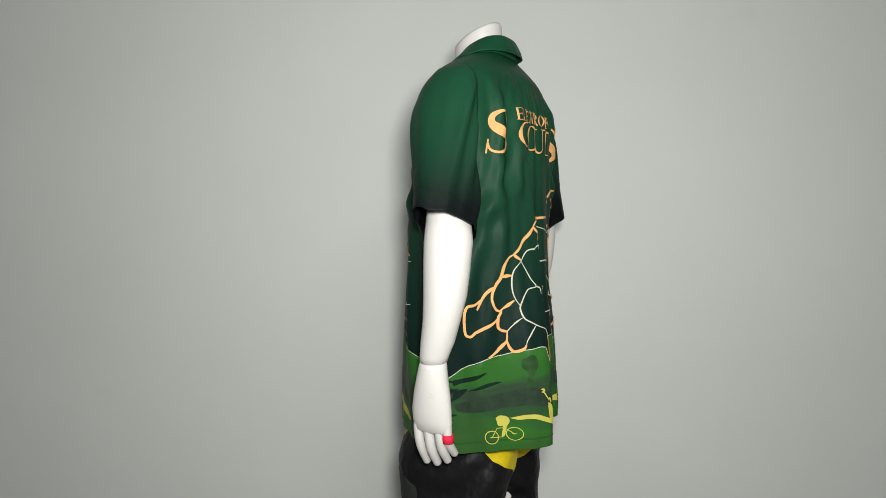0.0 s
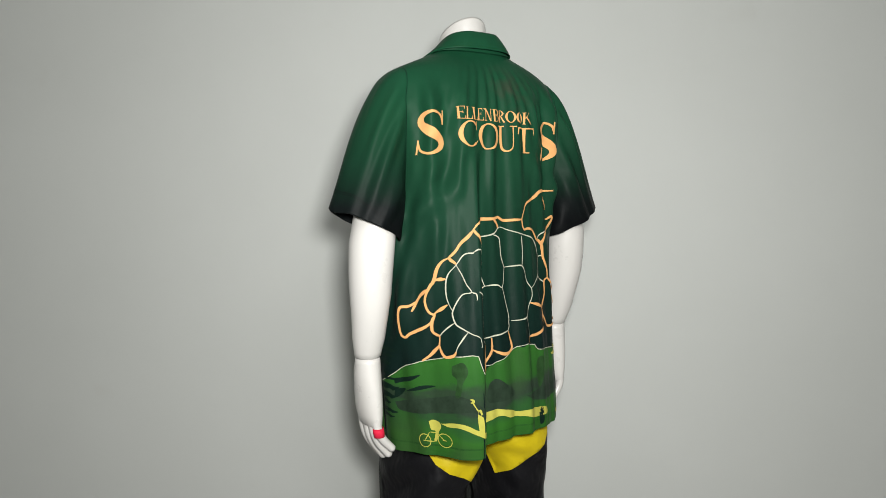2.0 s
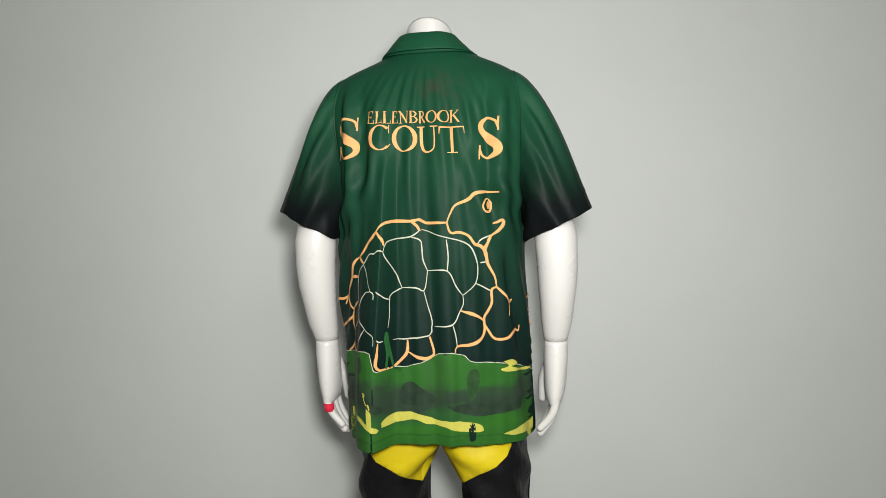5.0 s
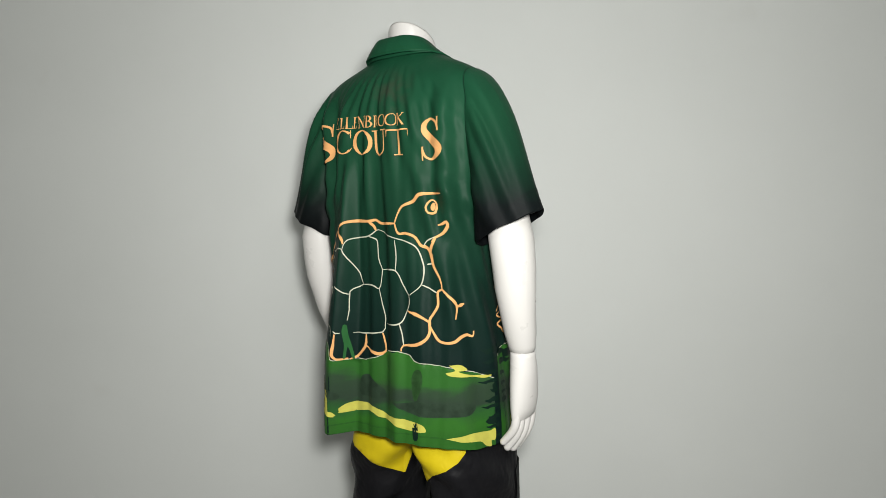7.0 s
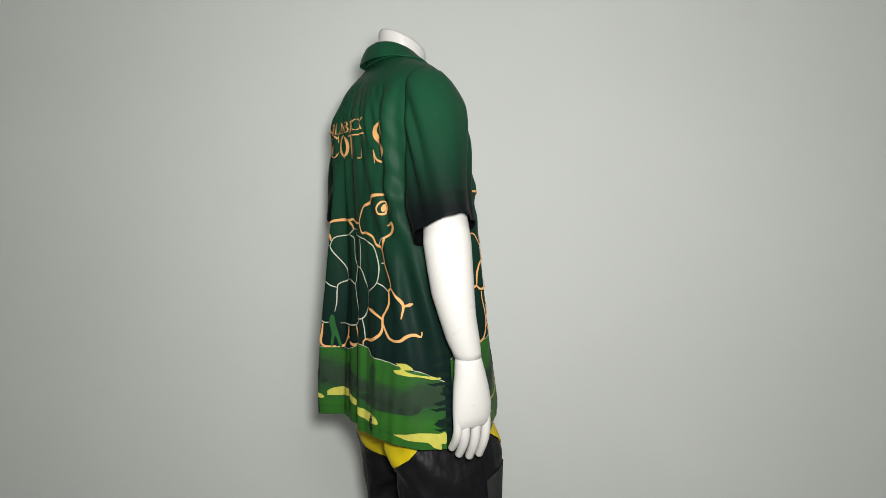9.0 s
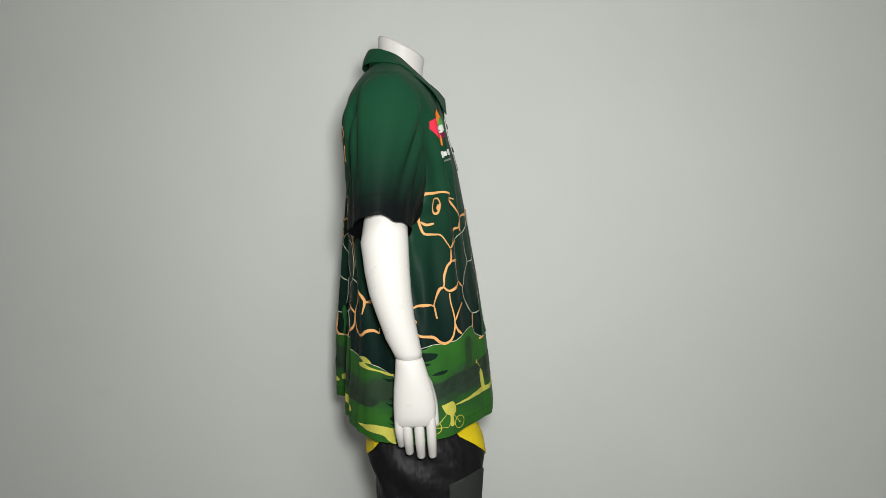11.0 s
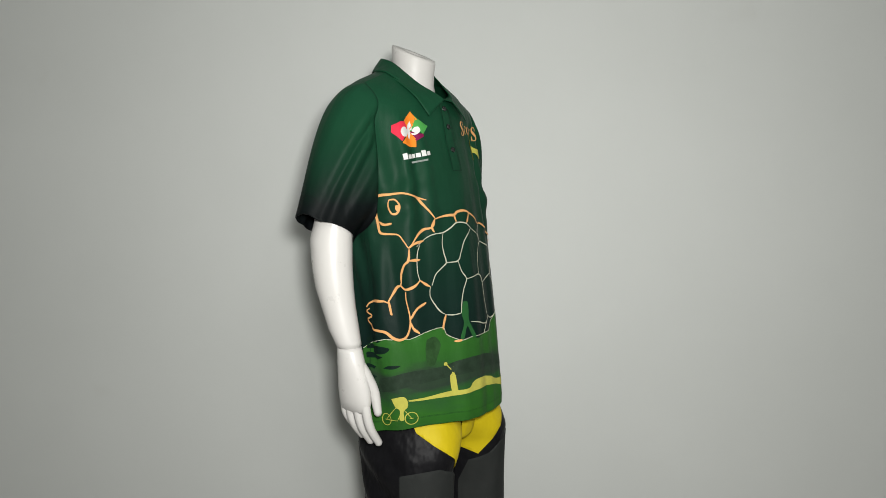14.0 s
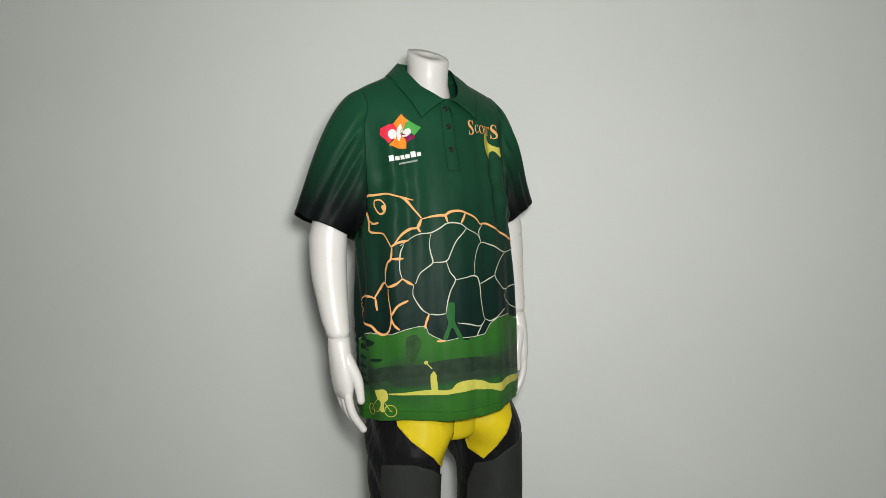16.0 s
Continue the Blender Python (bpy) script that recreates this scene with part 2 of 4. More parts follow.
def shirt(phi, z):
    return shirt_at(phi, shirt_height(phi, z))


def shirt_angle(x, z, back):
    """The angle at which the front or back of the shirt has that x."""
    cx, a, _, _ = smooth_table(SHIRT, np.asarray(z, float))
    k = np.clip((np.asarray(x, float) - cx) / a, -0.999, 0.999)
    p = np.degrees(np.arccos(np.sign(k) * np.abs(k) ** ((2.45 if back else 1.8) / 2)))
    return 360 - p if back else p


LEG = np.array([
    # height, middle x, half width, middle y, half depth
    (0.02, 0.088, 0.070, -0.060, 0.085),
    (0.10, 0.088, 0.070, -0.060, 0.088),
    (0.30, 0.092, 0.074, -0.060, 0.095),
    (0.55, 0.1060, 0.066, -0.060, 0.099),
    (0.64, 0.1030, 0.068, -0.062, 0.108),
    (0.67, 0.0950, 0.075, -0.064, 0.116),
    (0.70, 0.0800, 0.083, -0.068, 0.116),
    (0.735, 0.072, 0.078, -0.070, 0.104),
    (0.78, 0.064, 0.072, -0.072, 0.092),
    (0.90, 0.056, 0.070, -0.072, 0.088),
])


def leg(phi, z, side):
    """side 1: right leg, -1: left leg, mirrored in the middle plane."""
    phi, z = np.broadcast_arrays(np.asarray(phi, float), np.asarray(z, float))
    cx, a, cy, b = smooth_table(LEG, z)
    p = np.radians(phi)
    c, s = np.cos(p), np.sin(p)
    n = 2.0 / 2.3
    x, y = cx + a * np.sign(c) * np.abs(c) ** n, cy + b * np.sign(s) * np.abs(s) ** n
    x = x + 0.026 * ease(-c, 0.0, 0.7) * ease(-s, -0.1, 0.6) * (1 - ease(z, 0.53, 0.585))
    rough = ease(-s, -0.55, 0.2)
    d = rough * ((0.0035 + 0.004 * ease(c, 0.2, 0.8)) * np.sin(4 * p + 40 * z + side) * np.sin(23 * z + 2 * p) + 0.0018 * np.sin(70 * z + 3 * p + 1.7 * side)) + 0.0015 * np.sin(5 * p + 9 * z)
    return np.stack([side * (x + d * c) - 0.017, y + d * s, z], -1)
# </surface>


def outward(surf, u, v):
    du, dv = 0.6, 0.003
    n = np.cross(surf(u + du, v) - surf(u - du, v), surf(u, v + dv) - surf(u, v - dv))
    return n / np.linalg.norm(n, axis=-1, keepdims=True)


def lay(surf, u, v, lift):
    """Points lying on a surface, lifted off it by that much."""
    u, v = np.asarray(u, float), np.asarray(v, float)
    return surf(u, v) + outward(surf, u, v) * lift


def sheet(surf, u, v, thick):
    """A cloth over arrays of angles and heights, with an inner face and closed rim along its open ends."""
    bm = bmesh.new()
    wrap = abs(u[0, -1] - u[0, 0]) > 350
    outer = surf(u, v)
    inner = lay(surf, u, v, -thick)
    o, i = grid_mesh(bm, outer, wrap), grid_mesh(bm, inner, wrap)
    cols = u.shape[1]
    for f in list(bm.faces)[len(bm.faces) // 2:]:
        f.normal_flip()
    for r in (0, -1):
        for c in range(cols if wrap else cols - 1):
            d = (c + 1) % cols
            q = (o[r][c], i[r][c], i[r][d], o[r][d])
            bm.faces.new(q if r == 0 else q[::-1])
    return bm


def stroke(bm, surf, points, width, lift, taper=0.35, step=0.35):
    """A printed line through points of (angle, height in cm), width in mm, lying on the cloth."""
    p = spline(points, step * 3) if len(points) > 2 else spline([points[0], ((points[0][0] + points[1][0]) / 2, (points[0][1] + points[1][1]) / 2), points[1]], step * 3)
    u, v = p[:, 0], p[:, 1] / 100
    m = lay(surf, u, v, lift)
    t = np.gradient(m, axis=0)
    side = np.cross(outward(surf, u, v), t)
    side /= np.linalg.norm(side, axis=1, keepdims=True) + 1e-9
    s = np.linspace(0, 1, len(p))
    w = width / 2000 * (taper + (1 - taper) * np.sin(math.pi * np.clip(s, 0.02, 0.98)) ** 0.6) * (1 + 0.15 * np.sin(9 * s + len(p)))
    grid_mesh(bm, np.stack([m - side * w[:, None], m, m + side * w[:, None]], 1))


def patch(bm, surf, outline, lift, curved=True, cell=(1.6, 0.7)):
    """A printed area with an outline of (angle, height in cm) points, lying on the cloth."""
    from mathutils.geometry import delaunay_2d_cdt
    ring = spline([*outline, outline[0]], 0.5)[:-1] if curved else np.array(outline, float)
    lo, hi = ring.min(0), ring.max(0)
    gu, gv = np.meshgrid(np.arange(lo[0], hi[0], cell[0]), np.arange(lo[1], hi[1], cell[1]))
    pts = [Vector(p) for p in ring] + [Vector(p) for p in np.stack([gu.ravel(), gv.ravel()], 1)]
    edges = [(k, (k + 1) % len(ring)) for k in range(len(ring))]
    verts, _, faces, *_ = delaunay_2d_cdt(pts, edges, [], 1, 1e-4)
    uv = np.array([tuple(v) for v in verts])
    P = lay(surf, uv[:, 0], uv[:, 1] / 100, lift)
    vs = [bm.verts.new(p) for p in P]
    for f in faces:
        bm.faces.new([vs[k] for k in f])


# ---- the room ----
def room():
    y = 1.76
    tagged(link("wall_back", box(-2.6, y, 0, 2.6, y + 0.12, 2.7), M_WALL, smooth=False), "smooth light grey painted wall with faint smudges", "wall", kind="structure")
    tagged(link("wall_left", box(-2.72, -2.4, 0, -2.6, y + 0.12, 2.7), M_WALL, smooth=False), "plain light grey painted side wall", "wall", kind="structure")
    tagged(link("wall_right", box(2.6, -2.4, 0, 2.72, y + 0.12, 2.7), M_WALL, smooth=False), "plain light grey painted side wall", "wall", kind="structure")
    tagged(link("wall_front", box(-2.72, -2.52, 0, 2.72, -2.4, 2.7), M_WALL, smooth=False), "plain light grey painted wall behind the camera", "wall", kind="structure")
    tagged(link("floor", box(-2.72, -2.52, -0.1, 2.72, y + 0.12, 0), M_FLOOR, smooth=False), "plain grey floor", "floor", kind="structure")
    tagged(link("ceiling", box(-2.72, -2.52, 2.7, 2.72, y + 0.12, 2.8), M_CEIL, smooth=False), "plain white ceiling", "ceiling", kind="structure")


room()


# ---- the mannequin: one mesh ----
X, Y, Z = (1, 0, 0), (0, 1, 0), (0, 0, 1)
MID = -0.017


def limb(bm, rows, side, n=24, shift=0.0):
    """Rows of (x, y, z, half width, half depth), right side; side -1 mirrors them."""
    rings(bm, [((MID + ARM_OUT[side] * (shift != 0) + side * (x - MID), y + shift, z), X, Y, rx, ry) for x, y, z, rx, ry in rows], n)


ARM_BACK, ARM_OUT = {1: -0.002, -1: -0.013}, {1: 0.002, -1: -0.004}


def finger(bm, path, radii, side):
    p = spline(path, 0.004)
    p[:, 0] = MID + ARM_OUT[side] + side * (p[:, 0] - MID)
    p[:, 1] += ARM_BACK[side]
    r = np.interp(np.linspace(0, 1, len(p)), np.linspace(0, 1, len(radii)), radii)
    tan = np.gradient(p, axis=0)
    specs = []
    for k in range(len(p)):
        t = Vector(tan[k]).normalized()
        u = t.orthogonal() if abs(t.z) < 0.2 else Vector((1, 0, 0)) - t * t.x
        u.normalize()
        specs.append((p[k], u, t.cross(u), r[k], r[k]))
    end = p[-1] + np.array(Vector(tan[-1]).normalized()) * radii[-1] * 0.6
    specs.append((end, specs[-1][1], specs[-1][2], radii[-1] * 0.55, radii[-1] * 0.55))
    rings(bm, specs, 12)


def hand(bm, s):
    limb(bm, [(0.209, -0.087, 0.9035, 0.0215, 0.0235), (0.209, -0.086, 0.895, 0.0225, 0.0255), (0.209, -0.084, 0.875, 0.0235, 0.029), (0.208, -0.082, 0.85, 0.0225, 0.034),
              (0.207, -0.080, 0.82, 0.0215, 0.0375), (0.206, -0.080, 0.80, 0.0190, 0.0375), (0.205, -0.081, 0.783, 0.0150, 0.036), (0.204, -0.081, 0.776, 0.0070, 0.033)], s, shift=ARM_BACK[s])
    for y, top, tip, r in ((-0.1085, 0.799, 0.733, 0.0080), (-0.094, 0.794, 0.718, 0.0088), (-0.073, 0.793, 0.710, 0.0091), (-0.052, 0.796, 0.710, 0.0087)):
        finger(bm, [(0.207, y * 0.86 - 0.011, top + 0.034), (0.206, y, top - 0.016), (0.197, y + 0.001, (top + tip) / 2 - 0.008), (0.176, y + 0.002, tip)], (r * 0.9, r * 1.05, r, r * 0.86), s)
    finger(bm, [(0.208, -0.076, 0.886), (0.200, -0.062, 0.852), (0.186, -0.050, 0.815), (0.182, -0.044, 0.772)], (0.012, 0.0150, 0.0110, 0.0078), s)


def mannequin():
    bm = bmesh.new()
    for s in (1, -1):
        limb(bm, [(0.110, -0.098, 1.330, 0.016, 0.016), (0.125, -0.098, 1.318, 0.024, 0.026), (0.148, -0.100, 1.29, 0.026, 0.028), (0.174, -0.106, 1.24, 0.030, 0.030), (0.198, -0.119, 1.17, 0.037, 0.036),
                  (0.210, -0.123, 1.11, 0.0395, 0.0415), (0.213, -0.120, 1.06, 0.038, 0.0395), (0.2130, -0.116, 1.02, 0.0360, 0.0370), (0.212, -0.108, 0.98, 0.0320, 0.0325),
                  (0.211, -0.098, 0.94, 0.029, 0.0295), (0.2095, -0.090, 0.915, 0.0245, 0.0255), (0.209, -0.088, 0.9065, 0.0235, 0.0245), (0.209, -0.088, 0.9055, 0.0215, 0.0225), (0.209, -0.087, 0.9035, 0.0215, 0.0225)], s, shift=ARM_BACK[s])
        hand(bm, s)
        limb(bm, [(0.062, -0.068, 0.80, 0.05, 0.07), (0.080, -0.064, 0.66, 0.052, 0.075), (0.085, -0.062, 0.46, 0.046, 0.052), (0.070, -0.066, 0.32, 0.046, 0.052), (0.070, -0.068, 0.10, 0.030, 0.034),
                  (0.070, -0.055, 0.06, 0.032, 0.045), (0.070, -0.030, 0.03, 0.038, 0.085), (0.070, -0.020, 0.004, 0.040, 0.105), (0.070, -0.020, 0.0, 0.038, 0.10)], s)
    # trunk, hidden by the clothes
    rings(bm, [((MID, -0.075, 0.76), X, Y, 0.105, 0.070), ((MID, -0.080, 0.90), X, Y, 0.130, 0.090), ((MID, -0.080, 1.05), X, Y, 0.140, 0.095), ((MID, -0.090, 1.25), X, Y, 0.150, 0.092),
               ((MID, -0.100, 1.33), X, Y, 0.145, 0.070), ((MID, -0.105, 1.36), X, Y, 0.100, 0.050), ((MID, -0.100, 1.375), X, Y, 0.060, 0.040)], 32)
    # neck, cut off on a slant
    tilt = (0, 0.893, -0.45)
    rings(bm, [((-0.018, -0.099, 1.36), X, Y, 0.052, 0.050), ((-0.018, -0.097, 1.41), X, (0, 0.98, -0.2), 0.050, 0.052), ((-0.018, -0.096, 1.436), X, (0, 0.94, -0.34), 0.0450, 0.050),
               ((-0.019, -0.094, 1.465), X, tilt, 0.0440, 0.0505), ((-0.019, -0.0915, 1.4875), X, tilt, 0.0450, 0.0525), ((-0.019, -0.0910, 1.4925), X, tilt, 0.0435, 0.051),
               ((-0.019, -0.0911, 1.4922), X, tilt, 0.020, 0.024), ((-0.019, -0.0915, 1.4900), X, tilt, 0.019, 0.023)], 40)
    bmesh.ops.recalc_face_normals(bm, faces=bm.faces)
    ob = link("mannequin", bm, M_WHITE)
    return tagged(ob, "headless glossy white mannequin with hanging arms, dressed in shirt and trousers", "mannequin")


figure = mannequin()


# ---- the trousers ----
def empty(name, label, category):
    return tagged(new(name), label, category)


def trousers():
    root = empty("trousers", "black satin sports trousers with yellow yoke and charcoal thigh panels", "trousers")
    for side in (1, -1):
        u, v = np.meshgrid(np.arange(0, 360, 2.5), np.linspace(0.03, 0.86, 200))
        f = (lambda s: lambda a, b: leg(a, b, s))(side)
        bm = sheet(f, u, v, 0.002)
        if side < 0:
            bmesh.ops.reverse_faces(bm, faces=bm.faces)
        part("trouser_leg", bm, M_BLACK, root)
        front = ((22, 77), (150, 77), (150, 66), (128, 62.5), (112, 64), (88, 67), (58, 69.8), (36, 72.2)) if side > 0 else ((40, 77), (150, 77), (160, 63), (135, 61.5), (112, 64.8), (92, 67.6), (70, 70.5), (52, 73.5))
        rear = ((318, 77), (316, 71.6), (306, 70), (286, 68.4), (262, 66.8), (230, 64), (205, 62), (200, 77))
        thigh = ((18, 64), (40, 65), (70, 65.4), (98, 63.6), (118, 61.5), (150, 60), (165, 55), (165, 3), (18, 3))
        for name, shape, mat, label in (("thigh_panel", thigh, M_GREY, "charcoal grey thigh panel"), ("front_yoke", front, M_GOLD, "yellow satin front yoke"), ("rear_yoke", rear, M_GOLD, "yellow satin rear yoke")):
            bm = bmesh.new()
            patch(bm, f, shape, 0.0030 * side, False, (2.5, 0.8))
            part(name, bm, mat, root, label)
    bm = bmesh.new()
    arc = spline([(0.040, 0.76), (0.034, 0.70), (0.020, 0.672), (-0.02, 0.672), (-0.09, 0.690), (-0.13, 0.72), (-0.14, 0.76)], 0.006)
    grid_mesh(bm, np.array([[(MID + dx, y - 0.004 * (dx / 0.02) ** 2, z) for y, z in arc] for dx in np.linspace(-0.026, 0.026, 9)]))
    part("crotch_gusset", bm, M_GOLD, root, "yellow crotch gusset between the legs")
    return root


pants = trousers()


# ---- the polo shirt ----
def shirt_body(root):
    turns = np.concatenate([np.arange(0, 232, 1.0), np.arange(232, 272, 0.4), np.arange(272, 360, 1.0)])
    u, k = np.meshgrid(turns, np.linspace(0, 1, 180))
    v = shirt_hem(u) + (1.425 - shirt_hem(u)) * k
    part("torso_panel", sheet(shirt_at, u, v, 0.0012), M_SHIRT, root)


def around(points, n):
    """Points evenly spread along a closed line."""
    q = np.vstack([points, points[:1]])
    run = np.concatenate([[0], np.cumsum(np.linalg.norm(np.diff(q, axis=0), axis=1))])
    at = np.linspace(0, run[-1], n, endpoint=False)
    return np.stack([np.interp(at, run, q[:, k]) for k in range(3)], 1)


def armhole(side):
    """Where the sleeve is set into the shirt, from the shoulder forward, under the arm and up the back: 360 points."""
    h = np.linspace(1.165, 1.402, 60)
    x = MID - 0.003 + side * (0.168 - 0.012 * ease(h, 1.34, 1.40))
    front = shirt_at(shirt_angle(x, h, False), h)
    rear = shirt_at(shirt_angle(x, h, True), h)
    k = np.linspace(0, 1, 12)[1:-1, None]
    under = front[0] + (rear[0] - front[0]) * k - np.array([0, 0, 0.030]) * np.sin(math.pi * k)
    quarter = [around(np.vstack([q, q[-2:0:-1]]), 2 * n)[:n] for q, n in ((front[::-1], 150), (np.vstack([front[:1], under, rear[:1]]), 60), (rear, 150))]
    return np.vstack(quarter)


RINGS = {side: armhole(side) for side in (1, -1)}


def sleeve(phi, v, side):
    """Angle round the sleeve (0 outer edge, 90 front, 180 under the arm, 270 back) and 0 to 1 from armhole to hem."""
    phi, v = np.broadcast_arrays(np.asarray(phi, float), np.asarray(v, float))
    ring = np.vstack([RINGS[side], RINGS[side][:1]])
    p0 = np.stack([np.interp(phi % 360, np.arange(361), ring[:, k]) for k in range(3)], -1)
    p, lean = np.radians(phi), math.radians(26)
    c, s = np.cos(p), np.sin(p)
    e = 2 / 1.85
    a, b = 0.068 * np.sign(c) * np.abs(c) ** e, np.where(s > 0, 0.050, 0.053) * np.sign(s) * np.abs(s) ** e
    wave = 0.0025 * np.sin(4 * p + 0.6 + side) + 0.0015 * np.sin(7 * p)
    p1 = np.stack([MID - 0.003 + side * (0.236 + a * math.cos(lean)), -0.131 + b + wave * s, 1.134 - 0.005 * side + a * math.sin(lean) + wave * c], -1)
    top = np.clip((p0[..., 2] - 1.165) / 0.245, 0, 1) ** 1.5
    t0 = np.stack([side * (0.03 + 0.16 * top), 0.05 * s, -0.06 + 0.02 * top - 0.05 * np.abs(s)], -1)
    t1 = np.stack([side * (0.03 + 0.09 * top), 0 * s, -0.06 - 0.21 * top], -1)
    w = v[..., None]
    P = (2 * w**3 - 3 * w**2 + 1) * p0 + (w**3 - 2 * w**2 + w) * t0 + (3 * w**2 - 2 * w**3) * p1 + (w**3 - w**2) * t1
    away = (phi + 180) % 360 - 180
    fold = 0.0055 * np.exp(-(((np.abs(away) - 62) / 30) ** 2)) * np.sin(np.abs(np.radians(away)) * 12 + 1.5 * v + side) * ease(v, 0.0, 0.22) * (1 - 0.75 * ease(v, 0.35, 0.95))
    fold = fold + 0.006 * np.exp(-(((away + 118 - 25 * v) / 11) ** 2)) * ease(v, 0.05, 0.4) * (1 - 0.6 * ease(v, 0.6, 1.0))
    fold = fold + 0.003 * np.sin(3 * p + 2.2 * v + side) * ease(v, 0.15, 0.7)
    return P + np.stack([side * c * math.cos(lean), s, c * math.sin(lean)], -1) * fold[..., None]


SLEEVES = {}


def sleeves(root):
    for side in (1, -1):
        u, v = np.meshgrid(np.arange(0, 360, 2.0), np.linspace(0, 1, 80))
        f = (lambda s: lambda a, b: sleeve(a, b, s))(side)
        bm = bmesh.new()
        outer = f(u, v)
        mid = outer.mean(1)
        inner = outer + (mid[:, None] - outer) * 0.03
        o = grid_mesh(bm, outer, True)
        i = grid_mesh(bm, inner[35:], True)
        for c in range(u.shape[1]):
            d = (c + 1) % u.shape[1]
            bm.faces.new((o[-1][c], o[-1][d], i[-1][d], i[-1][c]))
        bmesh.ops.recalc_face_normals(bm, faces=bm.faces)
        SLEEVES[side] = part("sleeve", bm, M_SLEEVE, root, "short green sleeve fading to black at its hem")


def armhole_seams(root):
    """A dark stitched line where each sleeve meets the body."""
    a = np.arange(0, 361, 3.0)
    for side in (1, -1):
        rows = [sleeve(a, np.full_like(a, v), side) for v in (0.012, 0.024, 0.036)]
        n = np.cross(np.gradient(rows[1], axis=0), rows[2] - rows[0])
        n /= np.linalg.norm(n, axis=1, keepdims=True)
        out = rows[1] - rows[1].mean(0)
        n *= np.sign((n * out).sum(1, keepdims=True)) * 0.0012
        along = (rows[2] - rows[0]) / np.linalg.norm(rows[2] - rows[0], axis=1, keepdims=True) * 0.0007
        bm = bmesh.new()
        grid_mesh(bm, np.array([rows[1] - along + n, rows[1] + along + n]))
        part("armhole_seam", bm, M_DARK, SLEEVES[side], "dark stitched seam round the armhole")


def collar(root):
    """A folded collar: the stand rises from the neck seam, the leaf falls over it to two points in front."""
    ridge = spline([(0.013, -0.004, 1.383), (0.030, -0.018, 1.397), (0.046, -0.042, 1.415), (0.056, -0.070, 1.440), (0.061, -0.098, 1.463), (0.055, -0.132, 1.477), (0.033, -0.154, 1.481), (0.0, -0.159, 1.481)], 0.001)
    rim = spline([(0.064, -0.004, 1.347), (0.080, -0.028, 1.388), (0.090, -0.060, 1.417), (0.091, -0.095, 1.437), (0.081, -0.133, 1.449), (0.048, -0.163, 1.450), (0.0, -0.171, 1.450)], 0.001)
    k = np.linspace(0, 1, 46)
    ridge, rim = (np.stack([np.interp(k, np.linspace(0, 1, len(q)), q[:, j]) for j in range(3)], 1) for q in (ridge, rim))
    fold, edge = (np.vstack([q, q[-2::-1] * np.array([-1, 1, 1])]) + np.array([MID - 0.002, 0, 0]) for q in (ridge, rim))
    spot = fold - np.array([MID, -0.090, 0])
    seam = shirt_at(np.degrees(np.arctan2(spot[:, 1], spot[:, 0])), np.full(len(fold), 1.424), folds=False)
    out = edge - fold
    out[:, 2] = 0
    out /= np.linalg.norm(out, axis=1, keepdims=True)
    w = np.linspace(0, 1, 9)[:, None, None]
    rows = list(seam + (fold - seam) * w - out * 0.003 * w)
    rows.append(fold + np.array([0, 0, 0.002]))
    rows += list(fold + out * 0.002 + (edge - fold) * w + out * 0.002 * np.sin(math.pi * w))
    bm = bmesh.new()
    grid_mesh(bm, np.array(rows))
    bmesh.ops.recalc_face_normals(bm, faces=bm.faces)
    ob = part("collar", bm, M_SHIRT, root)
    m = ob.modifiers.new("thickness", "SOLIDIFY")
    m.thickness = 0.0016
    bm = bmesh.new()
    for a, b in ((0.885, 0.895), (0.70, 0.708)):
        lines = [fold + out * 0.002 + (edge - fold) * f + out * (0.002 * math.sin(math.pi * f) + 0.0012) for f in (a, b)]
        grid_mesh(bm, np.array(lines)[:, 4:-4] if a > 0.8 else np.array(lines)[:, 30:-30])
    part("collar_stitching", bm, M_STITCH, ob, "fine green stitching along the collar edge")


# ---- the print on the shirt: points are (angle, height in cm) on the cloth ----
def inker(bm, width, lift):
    return lambda *points: stroke(bm, shirt, points, width, lift)


def area(bm, *points):
    patch(bm, shirt, points, 0.0014)


